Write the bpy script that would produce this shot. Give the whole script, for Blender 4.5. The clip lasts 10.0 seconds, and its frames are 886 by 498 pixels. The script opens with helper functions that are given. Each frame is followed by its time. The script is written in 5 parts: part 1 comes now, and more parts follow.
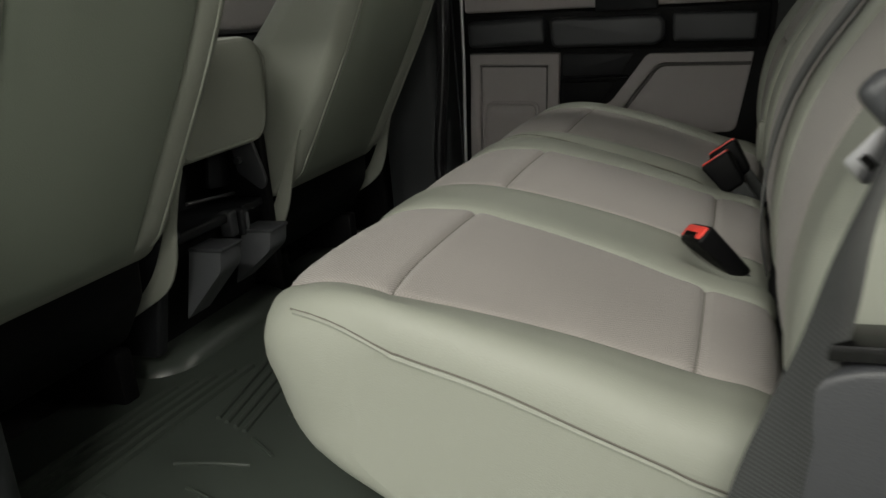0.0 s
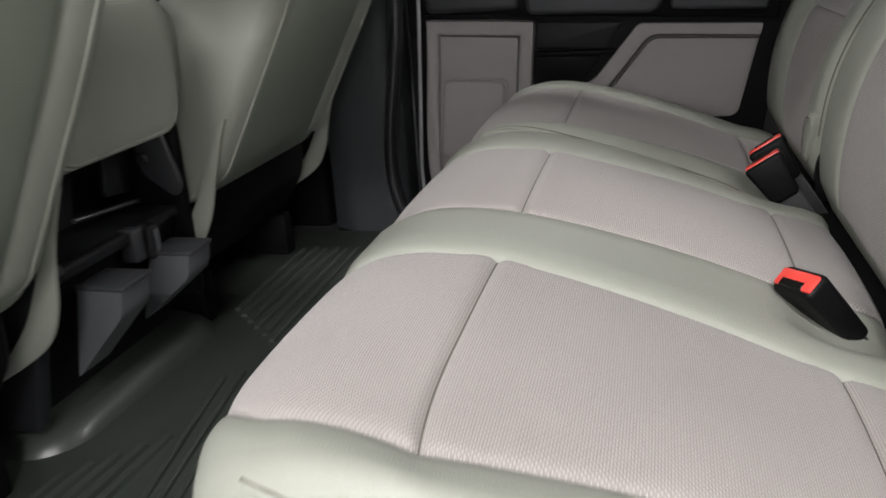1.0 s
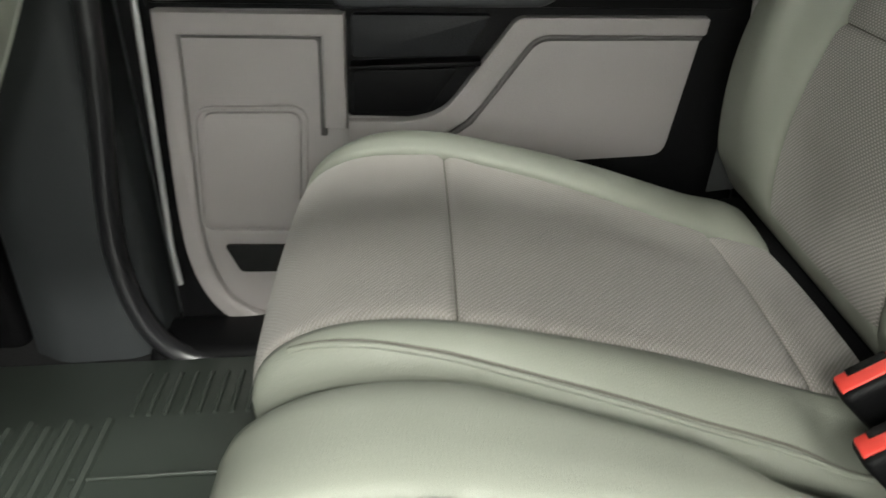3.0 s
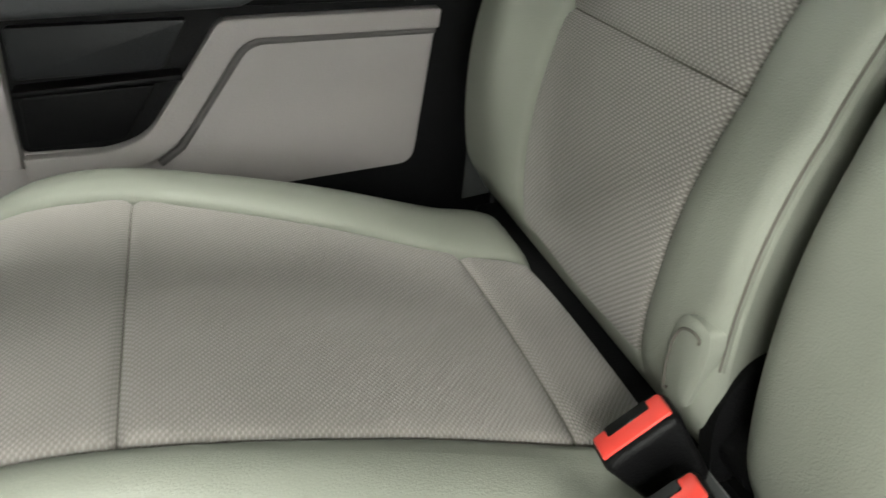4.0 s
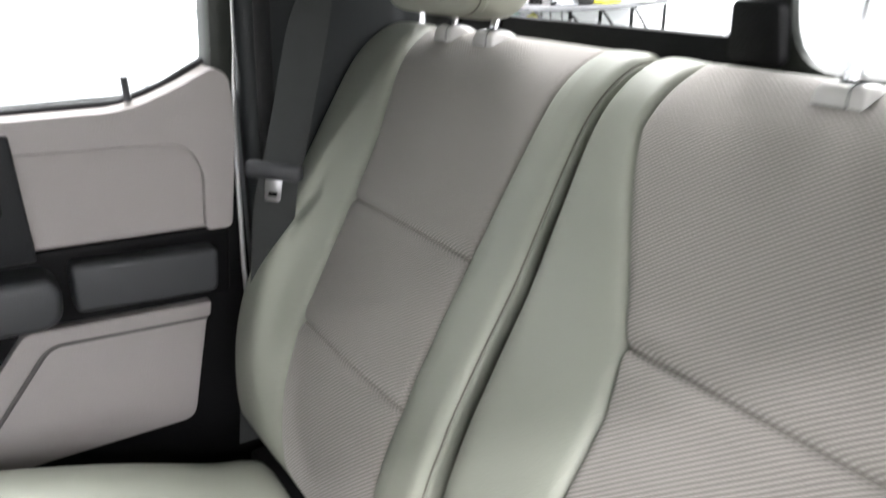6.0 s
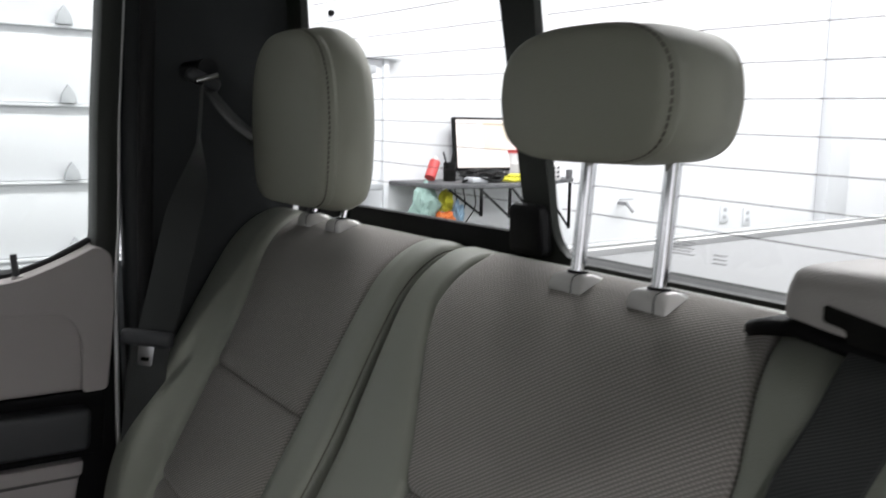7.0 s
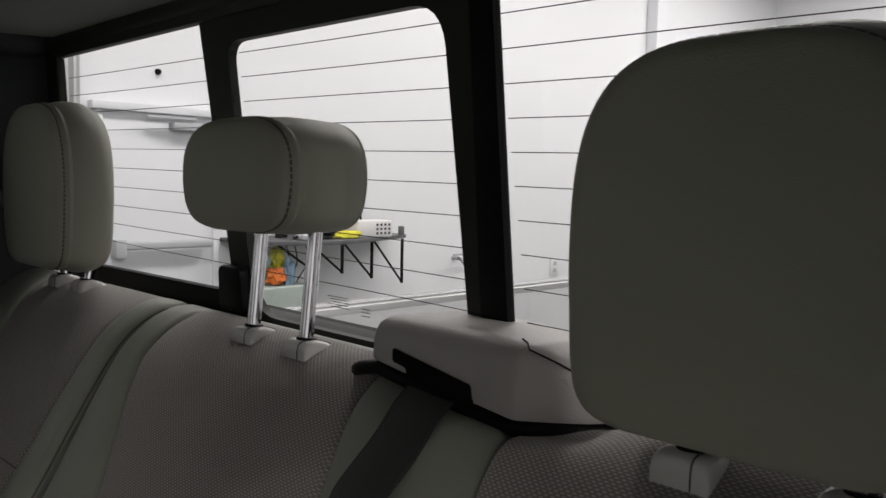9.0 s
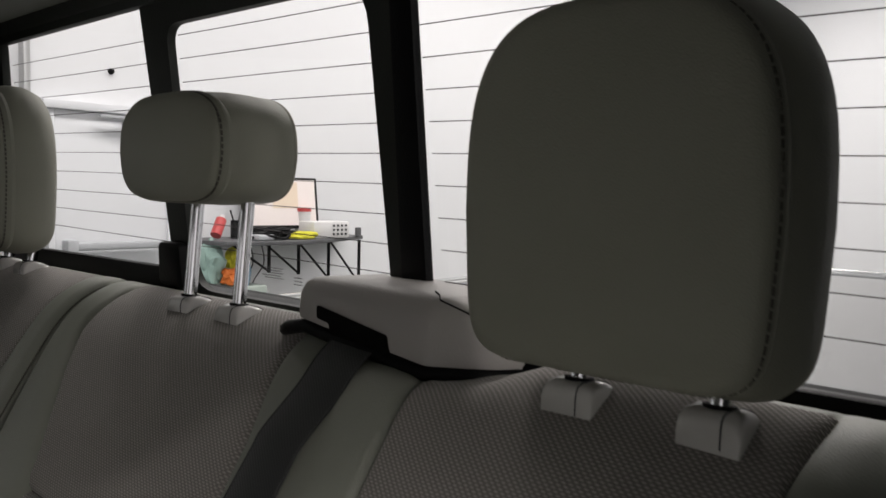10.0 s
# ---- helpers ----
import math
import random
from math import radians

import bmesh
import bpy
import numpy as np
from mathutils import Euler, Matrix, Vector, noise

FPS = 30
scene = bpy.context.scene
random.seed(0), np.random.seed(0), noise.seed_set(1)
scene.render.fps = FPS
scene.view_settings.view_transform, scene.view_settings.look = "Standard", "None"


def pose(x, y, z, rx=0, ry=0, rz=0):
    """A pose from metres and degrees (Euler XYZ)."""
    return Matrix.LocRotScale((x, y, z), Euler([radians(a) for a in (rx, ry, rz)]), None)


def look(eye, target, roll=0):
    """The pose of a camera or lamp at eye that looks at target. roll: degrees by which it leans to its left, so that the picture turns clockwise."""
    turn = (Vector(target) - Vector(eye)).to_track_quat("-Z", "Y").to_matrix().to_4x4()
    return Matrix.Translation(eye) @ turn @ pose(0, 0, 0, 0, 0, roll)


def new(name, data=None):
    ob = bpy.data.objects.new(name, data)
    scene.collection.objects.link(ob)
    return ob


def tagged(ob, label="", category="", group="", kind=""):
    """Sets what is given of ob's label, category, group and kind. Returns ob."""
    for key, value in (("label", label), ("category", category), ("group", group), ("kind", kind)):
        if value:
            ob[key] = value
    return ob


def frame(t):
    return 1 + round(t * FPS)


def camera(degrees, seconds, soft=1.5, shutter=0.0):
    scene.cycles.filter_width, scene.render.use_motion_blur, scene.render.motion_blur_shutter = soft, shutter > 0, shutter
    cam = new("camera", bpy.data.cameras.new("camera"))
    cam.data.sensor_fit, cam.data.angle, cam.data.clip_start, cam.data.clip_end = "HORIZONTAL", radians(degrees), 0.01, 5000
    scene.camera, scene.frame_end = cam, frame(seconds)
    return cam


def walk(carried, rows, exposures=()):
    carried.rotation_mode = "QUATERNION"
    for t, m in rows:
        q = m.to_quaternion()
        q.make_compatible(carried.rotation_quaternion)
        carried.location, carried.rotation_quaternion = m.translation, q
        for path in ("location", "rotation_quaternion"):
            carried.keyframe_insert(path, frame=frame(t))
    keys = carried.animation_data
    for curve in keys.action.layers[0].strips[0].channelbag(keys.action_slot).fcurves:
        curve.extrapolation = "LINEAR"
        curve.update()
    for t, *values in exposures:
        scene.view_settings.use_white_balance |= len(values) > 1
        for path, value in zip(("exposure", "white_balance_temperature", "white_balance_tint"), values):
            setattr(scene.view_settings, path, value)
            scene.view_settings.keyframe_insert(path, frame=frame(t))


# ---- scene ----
cam = camera(57.4, 10.0, soft=1.5, shutter=0.4)
PATH = [
    (0, (0.061, -0.099, 0.728), (-0.621, 1.689, 0.148), -4.9),
    (0.5, (-0.081, 0.034, 0.723), (-0.697, 1.831, 0.097), -4.5),
    (1, (-0.139, 0.214, 0.723), (-0.625, 2.032, 0.045), -3.8),
    (1.5, (-0.201, 0.415, 0.735), (-0.561, 2.23, -0.025), -3.3),
    (2, (-0.293, 0.645, 0.777), (-0.524, 2.441, -0.073), -2.8),
    (2.2, (-0.303, 0.74, 0.784), (-0.476, 2.527, -0.097), -2.5),
    (3.3, (-0.28, 1.064, 0.811), (-0.137, 2.801, -0.17), -1.8),
    (3.5, (-0.247, 1.093, 0.8), (-0.009, 2.812, -0.194), -1.8),
    (4, (-0.187, 1.147, 0.781), (0.297, 2.813, -0.215), -1.5),
    (4.5, (-0.193, 1.154, 0.782), (0.476, 2.748, -0.223), -0.4),
    (5, (-0.2, 1.136, 0.836), (0.58, 2.683, -0.164), -1.1),
    (5.5, (-0.202, 1.063, 0.94), (0.681, 2.614, 0.037), -0.7),
    (6, (-0.201, 0.93, 1.049), (0.782, 2.53, 0.36), -0.4),
    (6.2, (-0.201, 0.879, 1.071), (0.822, 2.489, 0.47), -0.1),
    (7.3, (-0.148, 0.694, 1.107), (1.055, 2.274, 0.871), 1.2),
    (7.5, (-0.134, 0.664, 1.124), (1.106, 2.218, 0.905), 1.2),
    (8, (-0.114, 0.573, 1.146), (1.194, 2.072, 0.94), 1.3),
    (8.5, (-0.103, 0.526, 1.135), (1.269, 1.972, 0.963), 1.3),
    (9, (-0.095, 0.499, 1.119), (1.321, 1.903, 0.96), 1.3),
    (9.5, (-0.089, 0.476, 1.115), (1.36, 1.847, 0.966), 1.2),
    (10, (-0.103, 0.434, 1.081), (1.377, 1.772, 0.942), 1.3),
]
EXPOSURES = [(0.0, -0.93, 7300, 6), (0.3, -0.35, 7150, 7), (0.5, -0.1, 6900, 9), (1.0, 0.0, 6800, 14), (2.0, 0.18, 6700, 13), (3.5, 1.18, 7200, 1), (5.0, 1.15, 6600, 10), (5.5, 1.17, 6650, 11), (6.0, 1.48, 6700, 12),
             (6.5, 0.9, 6600, 12), (7.2, -0.75, 6700, 12), (8.0, -1.35, 6850, 13), (9.2, -1.27, 7050, 15), (10.0, -1.18, 7100, 15)]
walk(cam, [(t, look(eye, target, roll)) for t, eye, target, roll in PATH], EXPOSURES)

from mathutils.geometry import delaunay_2d_cdt

# ---- light ----
world = bpy.data.worlds.new("world")
scene.world = world
world.use_nodes = True
world.node_tree.nodes["Background"].inputs[0].default_value = (0.9, 0.95, 1.0, 1)
world.node_tree.nodes["Background"].inputs[1].default_value = 0.02

GROUND, CEIL, LAMPZ = -0.57, 5.0, 3.75
LAMP_POWER = 260.0


# ---- materials ----
def mat(name, color, rough=0.6, metal=0.0, grain=0.0, grain_scale=300.0, blotch=0.08, blotch_scale=6.0, spec=0.5, bump=0.1, coat=0.0):
    """Principled surface with fine grain relief and soft large-scale variation of tone and gloss."""
    m = bpy.data.materials.new(name)
    m.use_nodes = True
    nt = m.node_tree
    b = nt.nodes["Principled BSDF"]
    b.inputs["Roughness"].default_value = rough
    b.inputs["Metallic"].default_value = metal
    b.inputs["Specular IOR Level"].default_value = spec
    b.inputs["Coat Weight"].default_value = coat
    co = nt.nodes.new("ShaderNodeTexCoord")
    big = nt.nodes.new("ShaderNodeTexNoise")
    big.inputs["Scale"].default_value = blotch_scale
    big.inputs["Detail"].default_value = 5
    nt.links.new(co.outputs["Object"], big.inputs["Vector"])
    ramp = nt.nodes.new("ShaderNodeMapRange")
    ramp.inputs[3].default_value, ramp.inputs[4].default_value = 1 - blotch, 1 + blotch
    nt.links.new(big.outputs["Fac"], ramp.inputs[0])
    mul = nt.nodes.new("ShaderNodeMix")
    mul.data_type, mul.blend_type = "RGBA", "MULTIPLY"
    mul.inputs[0].default_value = 1
    mul.inputs[6].default_value = (*color, 1)
    nt.links.new(ramp.outputs[0], mul.inputs[7])
    nt.links.new(mul.outputs[2], b.inputs["Base Color"])
    rr = nt.nodes.new("ShaderNodeMapRange")
    rr.inputs[3].default_value, rr.inputs[4].default_value = max(rough - 0.08, 0.02), min(rough + 0.08, 1)
    nt.links.new(big.outputs["Fac"], rr.inputs[0])
    nt.links.new(rr.outputs[0], b.inputs["Roughness"])
    if grain:
        fine = nt.nodes.new("ShaderNodeTexVoronoi")
        fine.inputs["Scale"].default_value = grain_scale
        nt.links.new(co.outputs["Object"], fine.inputs["Vector"])
        bp = nt.nodes.new("ShaderNodeBump")
        bp.inputs["Strength"].default_value = grain
        bp.inputs["Distance"].default_value = 0.0006
        nt.links.new(fine.outputs["Distance"], bp.inputs["Height"])
        nt.links.new(bp.outputs["Normal"], b.inputs["Normal"])
    return m


def weave(name, dark, light, pitch, depth=0.0007, rough=0.9):
    """Woven cloth: staggered knots on a UV map that is laid out in metres."""
    m = bpy.data.materials.new(name)
    m.use_nodes = True
    nt = m.node_tree
    b = nt.nodes["Principled BSDF"]
    b.inputs["Roughness"].default_value = rough
    b.inputs["Specular IOR Level"].default_value = 0.2
    b.inputs["Sheen Weight"].default_value = 0.15
    b.inputs["Sheen Roughness"].default_value = 0.5
    uv = nt.nodes.new("ShaderNodeUVMap")
    sep = nt.nodes.new("ShaderNodeSeparateXYZ")
    nt.links.new(uv.outputs[0], sep.inputs[0])

    def op(kind, a, c=None):
        n = nt.nodes.new("ShaderNodeMath")
        n.operation = kind
        for i, v in enumerate((a, c)):
            if v is None:
                continue
            if isinstance(v, (int, float)):
                n.inputs[i].default_value = v
            else:
                nt.links.new(v, n.inputs[i])
        return n.outputs[0]

    k = 2 * math.pi / pitch
    s1 = op("SINE", op("MULTIPLY", sep.outputs[0], k))
    s2 = op("SINE", op("MULTIPLY", sep.outputs[1], k * 0.85))
    knot = op("MULTIPLY", s1, s2)
    row = op("COSINE", op("MULTIPLY", sep.outputs[0], 2 * k))
    knot = op("ADD", op("SUBTRACT", op("MULTIPLY", knot, 0.34), op("MULTIPLY", row, 0.16)), 0.5)
    co = nt.nodes.new("ShaderNodeTexCoord")
    big = nt.nodes.new("ShaderNodeTexNoise")
    big.inputs["Scale"].default_value, big.inputs["Detail"].default_value = 5, 6
    nt.links.new(co.outputs["Object"], big.inputs["Vector"])
    fine = nt.nodes.new("ShaderNodeTexNoise")
    fine.inputs["Scale"].default_value, fine.inputs["Detail"].default_value = 900, 2
    nt.links.new(co.outputs["Object"], fine.inputs["Vector"])
    mix = nt.nodes.new("ShaderNodeMix")
    mix.data_type = "RGBA"
    mix.inputs[6].default_value, mix.inputs[7].default_value = (*dark, 1), (*light, 1)
    nt.links.new(op("ADD", op("MULTIPLY", knot, 0.8), op("MULTIPLY", fine.outputs["Fac"], 0.2)), mix.inputs[0])
    mul = nt.nodes.new("ShaderNodeMix")
    mul.data_type, mul.blend_type = "RGBA", "MULTIPLY"
    mul.inputs[0].default_value = 1
    nt.links.new(mix.outputs[2], mul.inputs[6])
    nt.links.new(op("ADD", op("MULTIPLY", big.outputs["Fac"], 0.25), 0.875), mul.inputs[7])
    nt.links.new(mul.outputs[2], b.inputs["Base Color"])
    bp = nt.nodes.new("ShaderNodeBump")
    bp.inputs["Strength"].default_value, bp.inputs["Distance"].default_value = 0.8, depth
    nt.links.new(knot, bp.inputs["Height"])
    nt.links.new(bp.outputs["Normal"], b.inputs["Normal"])
    return m


def glass_mat(name, tint=(1, 1, 1), gloss=0.05):
    m = bpy.data.materials.new(name)
    m.use_nodes = True
    nt = m.node_tree
    nt.nodes.remove(nt.nodes["Principled BSDF"])
    tr = nt.nodes.new("ShaderNodeBsdfTransparent")
    tr.inputs[0].default_value = (*tint, 1)
    gl = nt.nodes.new("ShaderNodeBsdfGlossy")
    gl.inputs["Roughness"].default_value = 0.01
    mx = nt.nodes.new("ShaderNodeMixShader")
    mx.inputs[0].default_value = gloss
    nt.links.new(tr.outputs[0], mx.inputs[1])
    nt.links.new(gl.outputs[0], mx.inputs[2])
    nt.links.new(mx.outputs[0], nt.nodes["Material Output"].inputs[0])
    return m


def glow_mat(name, color, strength):
    m = bpy.data.materials.new(name)
    m.use_nodes = True
    b = m.node_tree.nodes["Principled BSDF"]
    b.inputs["Base Color"].default_value = (*color, 1)
    b.inputs["Emission Color"].default_value = (*color, 1)
    b.inputs["Emission Strength"].default_value = strength
    return m


VINYL = mat("seat_vinyl", (0.272, 0.283, 0.243), 0.5, grain=0.35, grain_scale=700, blotch=0.05, blotch_scale=4, spec=0.4)
# seat vinyl again, warmer and lighter to carry the light on the headrests
VINYL_LIT = mat("seat_vinyl_lit", (0.296, 0.298, 0.248), 0.55, grain=0.35, grain_scale=700, blotch=0.11, blotch_scale=5, spec=0.4)
CLOTH = weave("seat_cloth", (0.165, 0.152, 0.143), (0.46, 0.426, 0.402), 0.0042, depth=0.0009)
CLOTH_BACK = weave("back_cloth", (0.054, 0.050, 0.047), (0.52, 0.487, 0.455), 0.0050, depth=0.0009)
# seat vinyl again, greener and darker to paint in the shade on the front backs
VINYL_SHADED = mat("seat_vinyl_shaded", (0.248, 0.276, 0.229), 0.6, grain=0.4, grain_scale=500, blotch=0.06, blotch_scale=5)
THREAD = mat("thread", (0.12, 0.111, 0.096), 0.85)
TRIM = mat("door_trim_plastic", (0.335, 0.309, 0.303), 0.62, grain=0.4, grain_scale=450, blotch=0.05, blotch_scale=7)
HOUSING = mat("grey_plastic", (0.40, 0.38, 0.365), 0.5, grain=0.35, grain_scale=500, blotch=0.04)
# housing plastic again, glossier and with its gloss lightness put into the base colour
GUIDE = mat("grey_plastic_lit", (0.60, 0.59, 0.57), 0.22, grain=0.1, grain_scale=500, blotch=0.04)
SLATE = mat("bin_slate", (0.075, 0.079, 0.084), 0.5, grain=0.3, grain_scale=450, blotch=0.1)
BLACK = mat("black_plastic", (0.0045, 0.0045, 0.005), 0.5, spec=0.12, grain=0.4, grain_scale=450, blotch=0.2, blotch_scale=9)
CHARCOAL = mat("charcoal_plastic", (0.014, 0.015, 0.017), 0.5, spec=0.22, grain=0.4, grain_scale=450, blotch=0.15, blotch_scale=9)
PILLAR = mat("pillar_trim", (0.031, 0.034, 0.036), 0.55, spec=0.25, grain=0.4, grain_scale=400, blotch=0.12)
GREYDARK = mat("slate_plastic", (0.034, 0.036, 0.040), 0.5, grain=0.3, grain_scale=450, blotch=0.1)
RUBBER = mat("mat_rubber", (0.040, 0.048, 0.041), 0.34, spec=0.7, grain=0.2, grain_scale=500, blotch=0.12, blotch_scale=9)
CARPET = mat("carpet", (0.009, 0.009, 0.010), 0.95, grain=0.9, grain_scale=260, blotch=0.25, blotch_scale=20)
CREASE_SHADE = mat("crease_shade", (0.11, 0.104, 0.102), 0.8)
SEAL = mat("rubber_seal", (0.016, 0.016, 0.018), 0.3, blotch=0.1)
LINER = mat("headliner_cloth", (0.20, 0.205, 0.19), 0.95, grain=0.5, grain_scale=600, blotch=0.05)
WEB = weave("belt_webbing", (0.010, 0.011, 0.011), (0.060, 0.064, 0.064), 0.0036, depth=0.0004, rough=0.55)
RED = mat("red_button", (0.82, 0.065, 0.05), 0.35, blotch=0.03)
CHROME = mat("chrome", (0.75, 0.75, 0.77), 0.12, metal=1.0, blotch=0.02)
STEEL = mat("brushed_steel", (0.36, 0.36, 0.37), 0.35, metal=1.0, blotch=0.06, blotch_scale=60)
PAINT = mat("body_paint", (0.30, 0.31, 0.32), 0.25, coat=0.6, blotch=0.02)
FRAMEDARK = mat("window_frame_plastic", (0.018, 0.020, 0.017), 0.5, spec=0.25, grain=0.3, blotch=0.1)
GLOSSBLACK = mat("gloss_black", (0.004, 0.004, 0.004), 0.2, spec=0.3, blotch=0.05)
GLASS = glass_mat("tinted_glass", (0.86, 0.88, 0.88), 0.045)
SIDEGLASS = glass_mat("side_glass", (0.92, 0.94, 0.93), 0.045)
MARK = mat("faded_print", (0.13, 0.13, 0.135), 0.7)
WIRE = mat("heater_wire", (0.03, 0.025, 0.025), 0.6)
COVER = mat("bed_cover_vinyl", (0.25, 0.25, 0.255), 0.6, grain=0.5, grain_scale=250, blotch=0.08, blotch_scale=3)
ALU = mat("aluminium_rail", (0.55, 0.55, 0.55), 0.4, metal=0.6, blotch=0.06)
WALL = mat("white_wall_paint", (0.80, 0.80, 0.82), 0.7, grain=0.15, grain_scale=120, blotch=0.025, blotch_scale=1.2)
WDOOR = mat("white_door_paint", (0.74, 0.745, 0.77), 0.45, blotch=0.03, blotch_scale=1.5)
GREYPAINT = mat("light_grey_paint", (0.45, 0.46, 0.48), 0.5, blotch=0.05)
# unseen floor; its green is put in to tint the light it bounces
CONCRETE = mat("concrete_floor", (0.165, 0.178, 0.16), 0.45, grain=0.3, grain_scale=60, blotch=0.2, blotch_scale=1.5)
BENCH = mat("bench_top", (0.10, 0.10, 0.105), 0.5, blotch=0.15)
LAMP = glow_mat("lamp_diffuser", (0.95, 0.98, 1.0), 6.0)


# ---- builders ----
def link_mesh(name, verts, faces, material, parent=None, label="", smooth=True, uvs=None):
    me = bpy.data.meshes.new(name)
    me.from_pydata([tuple(v) for v in verts], [], [tuple(f) for f in faces])
    me.materials.append(material)
    if uvs is not None:
        layer = me.uv_layers.new(name="UVMap")
        idx = np.empty(len(me.loops), dtype=np.int32)
        me.loops.foreach_get("vertex_index", idx)
        layer.data.foreach_set("uv", np.asarray(uvs, dtype=np.float32)[idx].ravel())
    if smooth:
        me.polygons.foreach_set("use_smooth", [True] * len(me.polygons))
    me.update()
    ob = new(name, me)
    if parent is not None:
        ob.parent = parent
    if label:
        ob["label"] = label
    return ob


def part(name, bm, material, parent=None, label="", smooth=True, angle=40):
    """One mesh object from a bmesh, under a thing or a part."""
    bmesh.ops.recalc_face_normals(bm, faces=bm.faces)
    me = bpy.data.meshes.new(name)
    bm.to_mesh(me)
    bm.free()
    me.materials.append(material)
    if smooth:
        me.polygons.foreach_set("use_smooth", [True] * len(me.polygons))
        me.set_sharp_from_angle(angle=radians(angle))
    ob = new(name, me)
    if parent is not None:
        ob.parent = parent
    if label:
        ob["label"] = label
    return ob


def thing(name, label, category, group="", kind="", at=(0, 0, 0)):
    """An Empty at the base of a thing. Its parts are given in world metres, so it undoes its own place for them."""
    return tagged(new(name), label, category, group, kind)


def rbox(lo, hi, r=0.005, seg=2, m=None):
    """A box between two corners with rounded edges."""
    bm = bmesh.new()
    bmesh.ops.create_cube(bm, size=1)
    size = [hi[i] - lo[i] for i in range(3)]
    mid = [(hi[i] + lo[i]) / 2 for i in range(3)]
    bmesh.ops.scale(bm, vec=size, verts=bm.verts)
    if r > 0:
        bmesh.ops.bevel(bm, geom=bm.edges[:], offset=min(r, 0.49 * min(size)), segments=seg, affect="EDGES", profile=0.5)
    bmesh.ops.translate(bm, vec=mid, verts=bm.verts)
    if m is not None:
        bmesh.ops.transform(bm, matrix=m, verts=bm.verts)
    return bm


def prism(outline, y0, y1, r=0.0, seg=2, axis="y"):
    """An outline in (x, z) pushed from y0 to y1 (or in (y, z) along x), with the rim of both ends rounded."""
    bm = bmesh.new()

    def v(p, d):
        return (p[0], d, p[1]) if axis == "y" else ((d, p[0], p[1]) if axis == "x" else (p[0], p[1], d))

    a = [bm.verts.new(v(p, y0)) for p in outline]
    b = [bm.verts.new(v(p, y1)) for p in outline]
    fa, fb = bm.faces.new(a), bm.faces.new(b[::-1])
    n = len(a)
    for i in range(n):
        bm.faces.new((a[i], b[i], b[(i + 1) % n], a[(i + 1) % n]))
    bmesh.ops.recalc_face_normals(bm, faces=bm.faces)
    if r > 0:
        edges = [e for e in bm.edges if e in set(fa.edges) or e in set(fb.edges)]
        bmesh.ops.bevel(bm, geom=edges, offset=r, segments=seg, affect="EDGES", profile=0.5, clamp_overlap=True)
    return bm


def rounded(pts, r=0.02, n=5):
    """A polygon with its corners rounded; r is one radius or one per corner."""
    out = []
    k = len(pts)
    for i, p in enumerate(pts):
        p = Vector(p)
        a, c = Vector(pts[i - 1]), Vector(pts[(i + 1) % k])
        ri = r[i] if isinstance(r, (list, tuple)) else r
        da, dc = (a - p), (c - p)
        ri = min(ri, 0.48 * da.length, 0.48 * dc.length)
        if ri <= 1e-5:
            out.append(tuple(p))
            continue
        s, e = p + da.normalized() * ri, p + dc.normalized() * ri
        for j in range(n + 1):
            t = j / n
            q = s.lerp(p, t).lerp(p.lerp(e, t), t)
            out.append(tuple(q))
    return out


def shell_band(outline, width, y0, y1, r=0.004):
    """A raised frame that follows an open line of (x, z) points, width to its right."""
    pts = [Vector(p) for p in outline]
    inner = []
    for i, p in enumerate(pts):
        d = Vector((0, 0))
        if i > 0:
            d += (pts[i] - pts[i - 1]).normalized()
        if i < len(pts) - 1:
            d += (pts[i + 1] - pts[i]).normalized()
        d.normalize()
        nrm = Vector((d.y, -d.x))
        base = (pts[i] - pts[i - 1]).normalized() if i > 0 else d
        cosine = max(0.4, abs(base.dot(d)))
        inner.append(p + nrm * width / cosine)
    return prism([tuple(p) for p in pts] + [tuple(p) for p in inner[::-1]], y0, y1, r)


def curve_points(pts, per=10, closed=False):
    """Catmull-Rom through the points."""
    P = [np.array(p, float) for p in pts]
    n = len(P)
    out = []
    for i in range(n if closed else n - 1):
        if closed:
            a, b, c, d = P[i - 1], P[i], P[(i + 1) % n], P[(i + 2) % n]
        else:
            a, b, c, d = P[max(i - 1, 0)], P[i], P[i + 1], P[min(i + 2, n - 1)]
        for j in range(per):
            t = j / per
            out.append(0.5 * (2 * b + (c - a) * t + (2 * a - 5 * b + 4 * c - d) * t * t + (3 * b - 3 * c + d - a) * t ** 3))
    if not closed:
        out.append(P[-1])
    return np.array(out)


